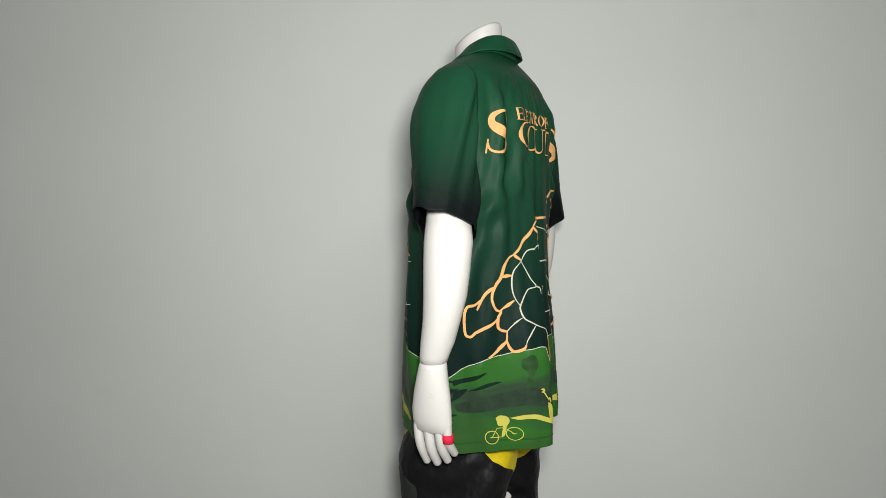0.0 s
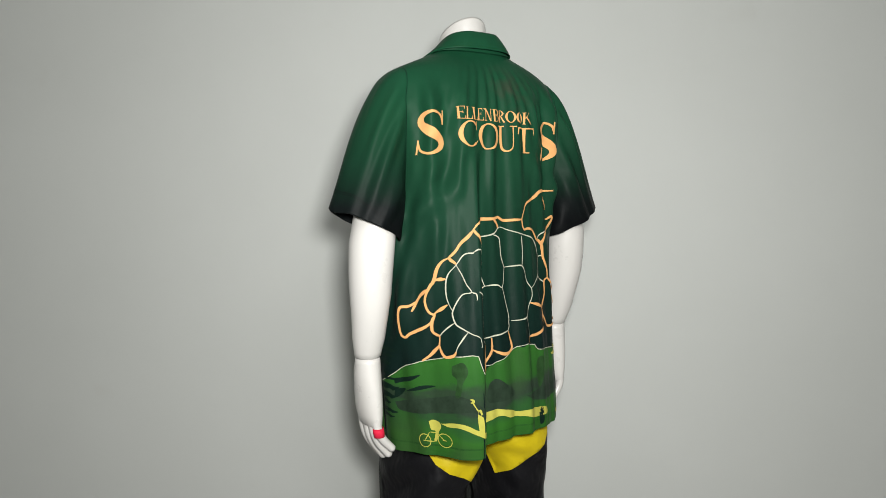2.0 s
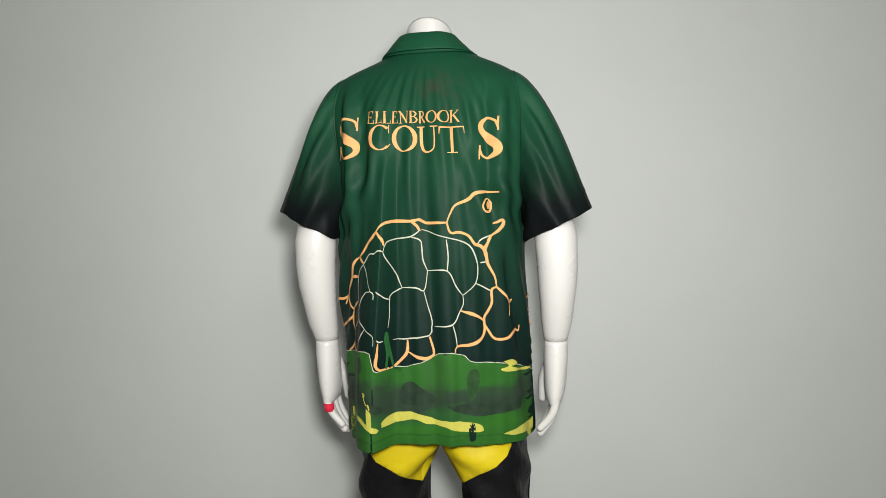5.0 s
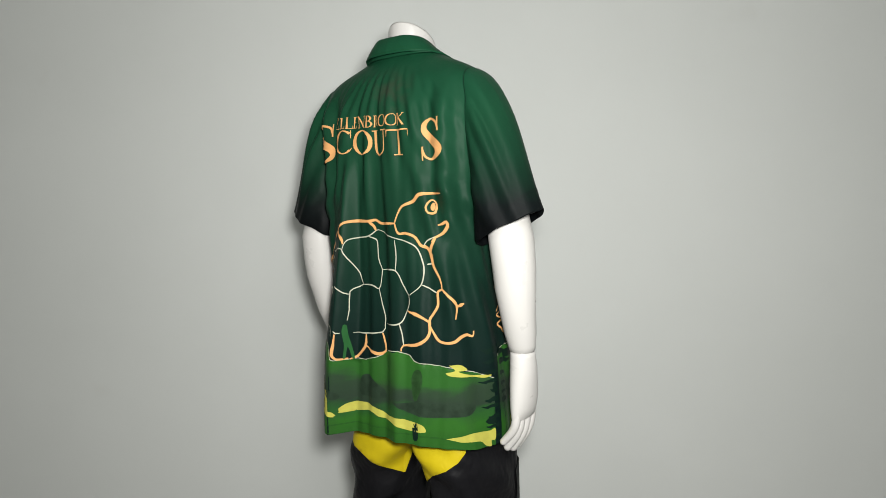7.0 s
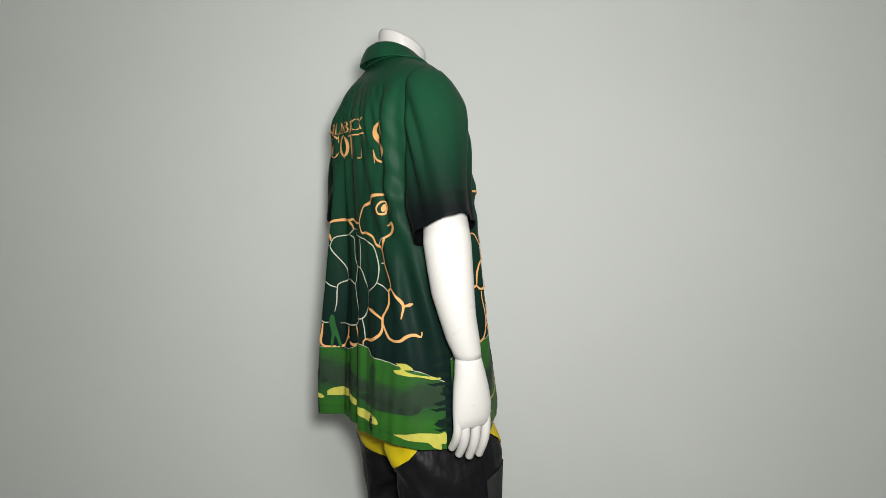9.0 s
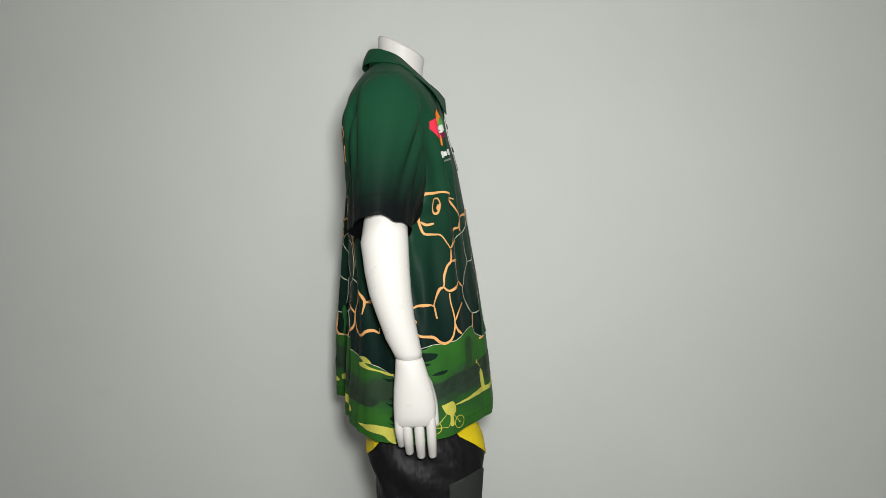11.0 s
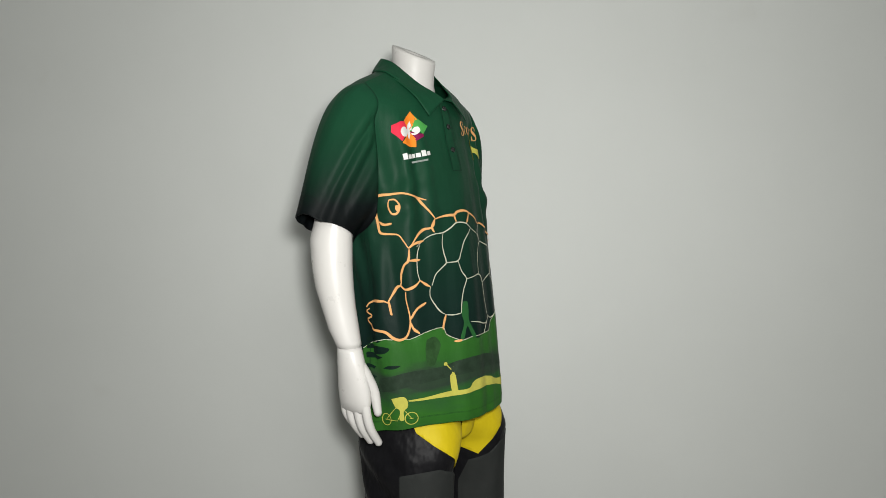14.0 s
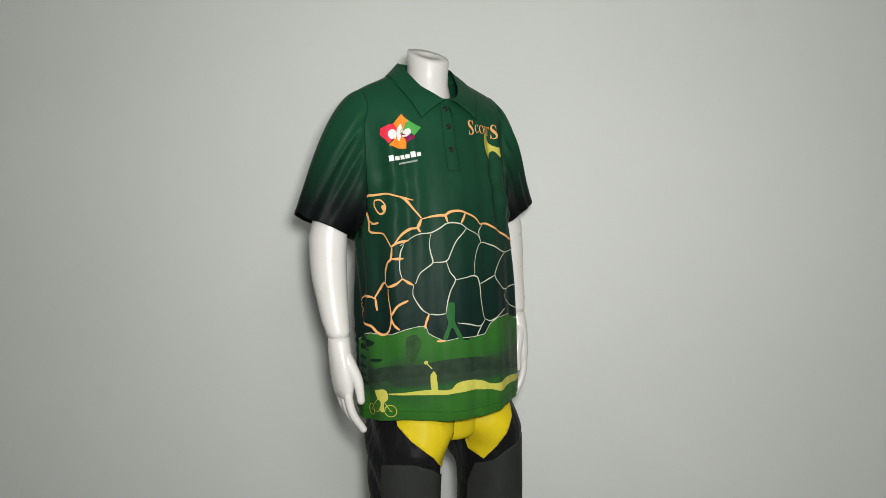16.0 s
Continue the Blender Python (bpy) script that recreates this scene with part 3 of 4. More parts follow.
def tortoise_back(root):
    """The outline of a tortoise, head to the right side of the figure."""
    bm = bmesh.new()
    line = inker(bm, 5.6, 0.0020)
    line((281, 114), (282.2, 115.4), (285, 117), (292.5, 118), (296, 119), (301.8, 119.2), (311.5, 119.2))
    line((309.8, 113.6), (313.2, 113.8), (316.2, 114.2), (317.2, 113.4), (314, 112.2), (308, 111.4), (305.8, 110.6))
    line((308.5, 111.6), (304.5, 109), (306.2, 106.8))
    line((251.5, 112.6), (254.2, 113.8), (257.2, 114.4), (266.5, 114.4), (269.5, 114.6), (271.2, 114), (276.8, 114), (280.8, 114))
    line((281, 114), (283, 112.2), (288.2, 112.2), (293.8, 111.4), (297.5, 110), (302, 109.6), (305.2, 108.4), (306.2, 106.6), (311, 104), (312.2, 102.2))
    line((312.2, 102.2), (316.2, 101), (321.2, 99.2), (320, 96.8))
    line((321.2, 99), (325.5, 99.2), (328.5, 99.4))
    line((312.2, 102.2), (308.8, 101.6), (308.5, 99.4), (305, 97.8), (301.8, 96.6), (301.8, 94.8), (299.5, 93.4), (293, 92.2), (283.8, 91.8), (282.8, 90.8))
    line((301.5, 96.2), (295.5, 97.4), (287.8, 98.2))
    line((301.5, 95.8), (304.8, 94.2), (307.8, 93), (312.5, 92.6), (318.8, 92.8), (323.5, 93.6), (328.5, 93.8), (334.2, 93.4), (335.2, 94.4))
    line((251.5, 112.8), (254.5, 111.4), (255.2, 110.2))
    line((266.5, 114.4), (268.8, 113.4), (269.5, 112.6))
    line((263, 93), (262.5, 90.8), (258.8, 89.2), (254.8, 88.2))
    line((263.2, 90.8), (268.5, 89.8), (270.8, 89.8), (272.8, 90.6), (272, 92.2), (271.2, 93.6))
    line((252.5, 93.2), (252, 91), (251.5, 89.4), (252.5, 88.4), (254.5, 88.4))
    line((251, 112.6), (251, 112.4), (249, 111.6), (245, 110.4), (241.5, 109), (238, 108))
    line((238, 108), (233.5, 107.4), (230.5, 106.2), (228.5, 104.2), (225.8, 103.2), (223, 101.8), (221.8, 100.4), (223.5, 98.8), (227.2, 98.2), (229, 98.6))
    line((228.5, 104.2), (232, 104.4), (236.2, 104.4))
    line((238, 108), (242, 107))
    line((225.8, 102.8), (220, 101.8), (215.2, 100.4), (210.2, 98.6))
    line((215.2, 100.4), (208.5, 99.6), (203, 99.4), (201, 97.8), (200.8, 95.8), (201.5, 94.4), (205, 94), (208.2, 94.6), (214, 95.2), (220.5, 96), (226.8, 97.2), (228.5, 98.2))
    line((229, 98.6), (232.5, 99.2), (236.5, 100))
    line((228.5, 98.2), (225.8, 97), (225.5, 95.4), (228, 94.8), (230.8, 94.6))
    line((230.8, 94.6), (230.2, 93), (228, 92.2), (223.2, 91), (217, 90))
    line((230.2, 93), (231.2, 91.8), (233.5, 91), (237.8, 91.4), (239.2, 92.2))
    beast = part("tortoise_outline", bm, M_ORANGE, root, "pale orange tortoise outline printed on the back")
    ring = bmesh.new()
    inker(ring, 4.2, 0.0020)((305.2, 118), (308.5, 117.2), (307.2, 115.8), (303, 115.8), (301.2, 116.8), (302.8, 117.8), (305.2, 118))
    part("eye_ring", ring, M_ORANGE, beast, "orange ring printed round the eye")
    printed(beast, "tortoise_eye", M_ORANGE, "orange printed pupil", (307.1, 116.8), (306.6, 117.3), (305.5, 117.5), (304.4, 117.3), (303.9, 116.8), (304.4, 116.3), (305.5, 116.1), (306.6, 116.3))
    bm = bmesh.new()
    line = inker(bm, 2.4, 0.0018)
    line((307.8, 111.6), (302, 110.8), (298.8, 109.8))
    line((306.2, 106.8), (301, 106.6))
    line((270.2, 112.8), (276.8, 111.8), (282.5, 111.2), (289.2, 110.6), (295, 109.4), (298, 107.4), (299, 105.4), (297.2, 103), (291.8, 101.6), (289.2, 101))
    line((297.2, 103), (303.2, 102.2), (308.8, 101.4))
    line((289.2, 101), (289.2, 99.4), (286.2, 97.6), (282.2, 95.8), (273.8, 95.4))
    line((282.2, 95.8), (283.5, 93.8), (284, 91.8))
    line((289.2, 101), (285, 102.8), (280.8, 105.4), (271.5, 105.4))
    line((271.5, 105.4), (270.2, 107.4), (270, 110), (269.5, 111), (266.2, 111.6))
    line((280.8, 105.4), (281.5, 108), (280.8, 111))
    line((271.5, 105.4), (271, 103.4), (270.2, 101.8), (268, 102.4), (261.5, 102.4))
    line((261.5, 102.4), (258.8, 104.6), (256.8, 106.8), (255.2, 108.6), (255, 109.2))
    line((270.2, 101.8), (271.2, 99), (272.5, 96.4), (272.2, 95.2), (271.2, 93.8), (262.8, 93.2), (256, 93.2))
    line((261.5, 102.4), (257, 101.6), (256.2, 100.4), (255.8, 97.6), (255.2, 95.6))
    line((252.5, 102.2), (254, 101.6), (255, 101), (256.2, 100.6))
    line((255, 109.2), (255.8, 110.6), (258, 111.2), (266.2, 111.6), (269.5, 112.6), (270.2, 112.8))
    line((251.5, 109), (253.5, 109.4), (255, 109.2))
    line((252.2, 93.8), (252.8, 93.4), (253.8, 93.4))
    line((242, 106.8), (237.5, 105.2), (236, 103.4), (236.2, 101.4), (237.2, 100.2), (239, 99))
    line((242, 106.8), (246.8, 108.6), (251, 108.8), (251, 109))
    line((242, 106.8), (244.8, 105.2), (247, 103.4), (248.8, 102.2), (244.8, 101.8), (241.5, 100.6), (239, 99), (238.8, 98.2), (240, 96.8), (243.2, 96), (247, 95.2), (250.8, 94.4), (251, 92.8))
    line((248.8, 102.2), (251, 101.8), (251, 100.8))
    line((239.5, 97), (236.2, 96.2), (233.2, 95.4), (230.8, 94.6))
    line((245.8, 95.6), (242.8, 94.4), (240, 93), (239.2, 92.2))
    part("shell_pattern", bm, M_CREAM, root, "thin cream shell lines printed on the back")


def tortoise_front(root):
    """The outline of a tortoise, head to the right side of the figure."""
    bm = bmesh.new()
    line = inker(bm, 5.0, 0.0020)
    line((54.8, 118), (45.8, 118.8), (38.6, 119.4), (28.8, 119.2), (19.8, 119), (15.6, 118), (13.4, 116), (12.8, 114.6), (13.4, 113), (15.4, 111.8), (23.6, 111.6), (29.6, 111.4), (32.8, 110.2), (35.4, 108.8))
    line((14.8, 114), (18.8, 113.4), (25.8, 113.6))
    line((356.6, 97.2), (359.4, 98.2), (365.4, 98.6), (373.4, 98.6), (376.1, 98.2))
    line((16.1, 98.2), (19.6, 99.6), (24.4, 101.2), (27.4, 101.6), (28.4, 102.6))
    line((17.1, 98.4), (18.4, 96.4), (19.1, 95.8))
    line((359.1, 97), (356.8, 96.4), (360.6, 95.6), (357.4, 94.8), (360.4, 93.8), (363.6, 93), (373.8, 92.6), (379.6, 91.4), (385.1, 91), (390.1, 91.8), (392.6, 94), (392.4, 96.2), (390.8, 98.8), (390.8, 100.4))
    line((28.1, 102.2), (28.8, 103.8), (31.6, 105.6), (34.4, 106.4), (35.8, 108.6))
    line((34.4, 106.4), (42.6, 106.4))
    line((27.4, 101.6), (30.8, 100.8), (36.6, 101.4), (40.6, 102.4))
    line((32.6, 94.6), (34.6, 93.2), (38.4, 92.2))
    line((35.4, 108.8), (39.8, 109.6), (47.4, 110))
    line((44.4, 119), (49.6, 118), (53.6, 116.4), (57.6, 114.4))
    line((37.6, 109.4), (42.8, 111.2), (48.6, 112.2), (54.8, 112.6), (57.6, 114.2))
    line((57.6, 114.2), (64.5, 114.6), (70.6, 114.8), (74.4, 114.8), (78.1, 115.4), (84.2, 115.6), (90.6, 115.2), (99.7, 114.2), (104.6, 112.6))
    line((104.6, 112.6), (111.3, 112.6), (120.1, 111.4), (134.3, 109.6), (148.1, 107.8))
    line((74.4, 114.8), (75.2, 113.4))
    line((91, 115), (86.7, 113.6), (85.1, 113))
    line((57.6, 114.2), (54.4, 112.6), (55.8, 111.6))
    line((32.8, 95), (37.4, 97), (44.1, 98))
    line((57.8, 95.2), (55.4, 93.4), (54.8, 92.4))
    line((70.9, 93.4), (69.2, 91.8), (67, 90), (62.1, 89.8))
    line((40.6, 102.4), (44.4, 101.6), (48.1, 101))
    beast = part("tortoise_outline", bm, M_ORANGE, root, "pale orange tortoise outline printed on the front")
    ring = bmesh.new()
    inker(ring, 4.2, 0.0020)((27.1, 118.2), (31.8, 118.2), (34.4, 117), (31.6, 115.6), (27.1, 115.6), (25.6, 117), (27.1, 118.2))
    part("eye_ring", ring, M_ORANGE, beast, "orange ring printed round the eye")
    printed(beast, "tortoise_eye", M_ORANGE, "orange printed pupil", (34.6, 116.6), (34, 117.1), (32.6, 117.2), (31.2, 117.1), (30.6, 116.6), (31.2, 116.1), (32.6, 116.0), (34, 116.1))
    bm = bmesh.new()
    line = inker(bm, 2.4, 0.0018)
    line((106.5, 112.4), (102.4, 111), (103.9, 108.8))
    line((41.1, 109), (48.8, 110.4), (55.1, 111.2), (63.1, 111.4), (69.2, 112.2), (75.4, 113.2), (84, 113), (89.8, 112), (100.5, 110.6), (103.9, 108.8))
    line((63.1, 111.4), (61.1, 109.2), (61.6, 107), (62.4, 105.4), (56.8, 104.2), (52.6, 103.2), (49.4, 101.2))
    line((62.4, 105.4), (71.3, 105.6), (75.2, 107.2), (80.3, 109.6), (89.8, 112))
    line((71.3, 105.6), (73.1, 103.4), (76.4, 101.8), (72.8, 99.8), (70.4, 97.8), (68.6, 95.2))
    line((76.4, 101.8), (94.5, 102.2), (98.5, 100.4), (99, 97.2), (100.3, 94), (101.6, 93.2))
    line((94.5, 102.2), (95.6, 104.8), (98.7, 107.2), (103.9, 108.8), (114.6, 108), (130.6, 106.2), (149.5, 106.8))
    line((130.6, 106.2), (120.4, 104.4), (113.9, 101.8), (119.4, 99.6), (127.2, 98.4), (153, 98.8))
    line((113.9, 101.8), (106.3, 101), (98.5, 100.4))
    line((127.2, 98.4), (125.2, 96.2), (142, 94), (151.2, 92.8))
    line((101.6, 93.2), (107.5, 92.6), (116.2, 93.6), (124.3, 94.4))
    line((101.6, 93.2), (98.5, 92.2), (94.5, 92), (83.2, 92.8), (76, 93.2))
    line((98.5, 92.2), (92.9, 90))
    line((43.6, 109.2), (41.1, 107.8), (39.8, 105.6), (39.6, 103.8), (40.6, 102.4))
    line((48.1, 101), (47.4, 99.2), (50.4, 97.4), (53.8, 96), (57.8, 95.2))
    line((57.8, 95.2), (63.6, 95), (68.4, 95.2))
    part("shell_pattern", bm, M_CREAM, root, "thin cream shell lines printed on the front")


def meadow(root, name, top):
    """The green meadow below its uneven upper edge, down to the hem, with a thin pale rim."""
    a0, a1 = top[0][0], top[-1][0]
    low = [(u, shirt_hem(u) * 100 + 0.05) for u in np.arange(a1, a0, -2.0)] + [(a0, shirt_hem(a0) * 100 + 0.05)]
    bm = bmesh.new()
    patch(bm, shirt, [*top, *low], 0.0008, False, (1.2, 0.8))
    field = part(name, bm, M_CAMO, root, "mottled green meadow printed along the hem")
    bm = bmesh.new()
    for k in range(len(top) - 1):
        stroke(bm, shirt, (top[k], top[k + 1]), 1.3, 0.0013, taper=1.0)
    part("meadow_rim", bm, M_CREAM, field, "thin pale line along the meadow edge")


def printed(root, name, mat, label, *points):
    bm = bmesh.new()
    area(bm, *points)
    part(name, bm, mat, root, label)


def print_meadows(root):
    meadow(root, "meadow_print", [(181.0, 85.0), (191.8, 87), (197, 88), (203.2, 88.8), (214.8, 89.8), (226.8, 90.4), (236.2, 91.2), (241.8, 91.4), (246.5, 91.6), (249, 91.4), (251, 88.4), (251.8, 88.2), (254.5, 88.2), (262.5, 88.2), (269, 89), (271, 89.6), (275, 90.6), (281, 90.8), (284.5, 90.4), (288.2, 90.2), (290.8, 89.2), (293.5, 89), (300.2, 88.8), (310, 88.4), (320.2, 88), (332.5, 87), (344.8, 85.8), (349.2, 85.2)])
    meadow(root, "meadow_print", [(-6.4, 89.0), (-0.2, 90.4), (2.1, 90.6), (13.6, 91.2), (22.6, 91), (32.1, 91.2), (41.1, 92.2), (50.6, 92.8), (55.4, 92.8), (56.8, 91.4), (59.8, 90.8), (67, 89.8), (76.2, 90.2), (91.2, 90), (100.5, 90.2), (106.3, 92), (112.9, 93), (128.4, 93), (152, 90.6), (150, 90.5), (178, 88.0)])
    printed(root, "hill_shape", M_SHADE, "soft grey-green hill shape", (277.2, 81.4), (283.5, 81.4), (292.2, 81.8), (305.2, 81.6), (319, 81.6), (333, 81), (328.5, 79.4), (312, 79.2), (295.2, 79.2), (283.2, 80))
    printed(root, "hill_shape", M_SHADE, "soft grey-green hill shape", (257.8, 83), (260, 85), (265, 85.4), (269.2, 84), (272.8, 82.2), (270.5, 81.4), (264.5, 81.2), (258.2, 81.6))
    printed(root, "hill_shape", M_SHADE, "soft grey-green hill shape", (191.2, 81.6), (208.8, 82.8), (225.2, 83.6), (240, 84.6), (251, 82.2), (251, 80.6), (244.5, 82), (231.2, 81.2), (212.5, 80.4), (195.8, 80.2))
    printed(root, "hill_shape", M_TREE, "soft grey-green hill shape", (288.5, 86), (290.8, 87.4), (295, 87.6), (296, 85.6), (292.5, 82.4), (289.8, 82), (288.8, 83.6))
    printed(root, "hill_shape", M_TREE, "soft grey-green hill shape", (236.5, 89.6), (241.5, 90.4), (243.8, 88.8), (241, 86.8), (239.5, 84.6), (237.2, 84.6), (238.5, 87.2), (236.2, 88.2))
    printed(root, "hill_shape", M_SHADE, "soft grey-green hill shape", (5.8, 83.2), (31.4, 84.8), (51.4, 85.2), (69.6, 86.2), (93.7, 85.8), (109.7, 84.4), (151, 80.4), (150, 79.6), (103.9, 82.8), (77, 83.2), (54.8, 83), (31.1, 82), (6.1, 80.6))
    printed(root, "hill_shape", M_TREE, "soft grey-green hill shape", (42.6, 90.8), (48.6, 91.2), (52.1, 89.6), (49.6, 87.4), (47.1, 85.8), (42.6, 85.8), (41.4, 88.6))
    printed(root, "dark_blot", M_DARK, "blackish green blot", (191.5, 86), (199.2, 86.4), (210, 87.2), (215, 87.4), (207.2, 86.2), (196.5, 85.4), (191.5, 85))
    printed(root, "dark_blot", M_DARK, "blackish green blot", (191.5, 84), (201.2, 84.4), (196, 83), (191.2, 82.4))
    printed(root, "dark_blot", M_DARK, "blackish green blot", (201.2, 84), (213.8, 85.4), (225.8, 85.6), (215.8, 84.8))
    printed(root, "dark_blot", M_DARK, "blackish green blot", (341, 77.4), (344.5, 78), (349, 77.8), (349.2, 76.8), (344.2, 76.8))
    printed(root, "dark_blot", M_DARK, "blackish green blot", (347.5, 84.2), (350.5, 84.2), (350.2, 82.6), (347.8, 82.8))
    printed(root, "dark_blot", M_DARK, "blackish green blot", (11.1, 85.4), (15.6, 86), (24.1, 86), (19.6, 85.4))
    printed(root, "dark_blot", M_DARK, "blackish green blot", (360.1, 89.4), (365.6, 89.8), (376.4, 89.4), (372.8, 88.4), (361.8, 88.2))
    printed(root, "dark_blot", M_DARK, "blackish green blot", (288.2, 77.8), (291.5, 78), (292.2, 76.8), (291.8, 75), (288.8, 74.8), (288.2, 76.6))
    printed(root, "yellow_path", M_YELLOW, "olive yellow winding path", (251.5, 79), (251.5, 78.8), (252, 79.2), (254.2, 79.8), (262.5, 80), (269, 79.4), (272.5, 78.6), (279.2, 78.6), (287, 78.2), (294.5, 77.8), (297, 76.6), (292.5, 76.4), (283.2, 76.6), (277.2, 77.4), (270.2, 77.8), (265, 78.6), (254.2, 78), (251.5, 78), (251.5, 78.2))
    printed(root, "yellow_path", M_YELLOW, "olive yellow winding path", (228.2, 79.2), (239, 79.9), (246, 79.0), (250.3, 78.2), (250.3, 77.3), (246, 78.1), (239, 79.1), (233, 78.9))
    printed(root, "yellow_path", M_YELLOW, "olive yellow winding path", (314.2, 88.6), (322.5, 88.6), (327.2, 87.6), (321, 87.4), (332.5, 86.4), (346.8, 86), (341.8, 85.6), (329.5, 86.2), (316, 86.6), (312, 87.2), (318.2, 87.6))
    printed(root, "yellow_path", M_YELLOW, "olive yellow winding path", (310.5, 75.4), (319.5, 75.6), (330, 76), (343.5, 75.6), (348.5, 75.8), (348.8, 73.8), (345.8, 73.6), (345.8, 72.6), (340.8, 73), (335, 74.2), (321.2, 74.6), (315.2, 75))
    printed(root, "yellow_path", M_YELLOW, "olive yellow winding path", (27.8, 79.2), (39.1, 79.6), (54.4, 80.2), (68.6, 80.2), (73.3, 81.2), (80.6, 81.6), (94.8, 81), (102.6, 80), (110.7, 79.6), (125.9, 79.8), (155, 77.8), (153.2, 76.8), (125.7, 78.2), (113.1, 77.8), (102.2, 78.8), (87.8, 79.4), (76, 79.4), (61.6, 79.2), (46.8, 79.2), (31.1, 79))


def seam_slivers(root):
    """Ragged dark tufts that reach in from the side seams over the meadow."""
    rng = random.Random(7)
    for seam, way, low, high in ((182.0, 1, 78.5, 91.5), (352.0, -1, 76.0, 90.5), (-4.0, 1, 80.0, 91.0)):
        v = low
        while v < high:
            deep, tall = rng.uniform(6, 17), rng.uniform(0.5, 1.2)
            u = [seam + way * f * deep for f in (0, 0.45, 0.62, 1.0, 0.7, 0.4, 0)]
            up = [0, 0.15, -0.1, 0.55 + rng.uniform(-0.2, 0.2), 0.6, 0.95, 1.0]
            printed(root, "dark_tuft", M_DARK, "ragged blackish green tuft at the side seam", *[(a, v + tall * b) for a, b in zip(u, up)])
            v += tall + rng.uniform(0.25, 1.3)


def bicycle(bm, back, front, seat, bar):
    """Two printed wheels, a frame, and a plain lump above it."""
    line = inker(bm, 1.5, 0.0022)
    for u, v in (back, front):
        ring = [(u + 4.2 * math.cos(a), v + 1.15 * math.sin(a)) for a in np.linspace(0, 2 * math.pi, 13)]
        stroke(bm, shirt, ring, 1.5, 0.0022, taper=1.0)
        line((u - 1.2, v), (u + 1.2, v))
    for a, b in ((back, seat), (seat, bar), (bar, front), (back, (0.5 * (back[0] + front[0]), back[1])), (bar, (0.5 * (back[0] + front[0]), back[1]))):
        line(a, b)


def figures(root):
    """Small plain pictograms on the meadow."""
    bm = bmesh.new()
    bicycle(bm, (216.5, 75.8), (230.2, 76.4), (220, 77.4), (225.2, 77.4))
    area(bm, (219.5, 79.2), (222.2, 79.6), (227, 79.4), (228.2, 78.6), (226.5, 77.6), (225, 76), (223, 76), (224.2, 77.6), (221.2, 77.8), (220.2, 78.6))
    part("bicycle_pictogram", bm, M_YELLOW, root)
    bm = bmesh.new()
    bicycle(bm, (12.1, 75.4), (30.1, 75.8), (20.4, 78), (24.6, 77.8))
    area(bm, (16.8, 79.6), (24.8, 80), (27.8, 79.2), (27.8, 78), (25.1, 77.2), (25.4, 75.6), (22.4, 75.6), (22.6, 77.4), (19.8, 78))
    part("bicycle_pictogram", bm, M_YELLOW, root)
    for post, horn in ((((246.9, 82.4), (248.3, 82.4), (249.2, 80.6), (249.0, 78.3), (247.2, 78.4), (246.6, 80.6)), ((244.6, 83.9), (246.9, 82.3))), (((58.8, 85), (61.1, 84.8), (61.1, 82.8), (61.4, 80), (57.6, 80.2), (57.1, 83)), ((54.6, 85.6), (58.1, 84.4)))):
        bm = bmesh.new()
        area(bm, *post)
        stroke(bm, shirt, horn, 2.0, 0.0022, taper=1.0)
        u, v = horn[0]
        area(bm, *[(u + 1.3 * math.cos(a), v + 0.4 * math.sin(a)) for a in np.linspace(0, 5.5, 8)])
        part("upright_pictogram", bm, M_YELLOW, root)
    bm = bmesh.new()
    patch(bm, shirt, [(254.4, 94.9), (255.0, 94.8), (255.1, 92.8), (255.7, 88.4), (255.2, 88.2), (254.7, 90.6), (254.0, 88.5), (253.6, 88.6), (254.1, 91), (254.0, 93.6)], 0.0028)
    part("forked_pictogram", bm, M_HIKE, root)
    bm = bmesh.new()
    patch(bm, shirt, [(70.6, 97.4), (74.4, 97.2), (74.7, 95.6), (74.3, 93.4), (79.1, 90.2), (76, 90.2), (72.1, 92.4), (68.6, 90.2), (66.3, 90.4), (69.6, 93.2), (68.6, 95)], 0.0028)
    part("forked_pictogram", bm, M_HIKE, root)
    bm = bmesh.new()
    area(bm, (118.9, 131.7), (123.8, 132.3), (125.5, 130.6), (131.1, 129.2), (142.7, 128.5), (135.6, 126.8), (129.6, 128.2), (123, 126.4), (120.4, 127.5), (119.4, 129.4))
    part("chest_pictogram", bm, M_YELLOW, root)


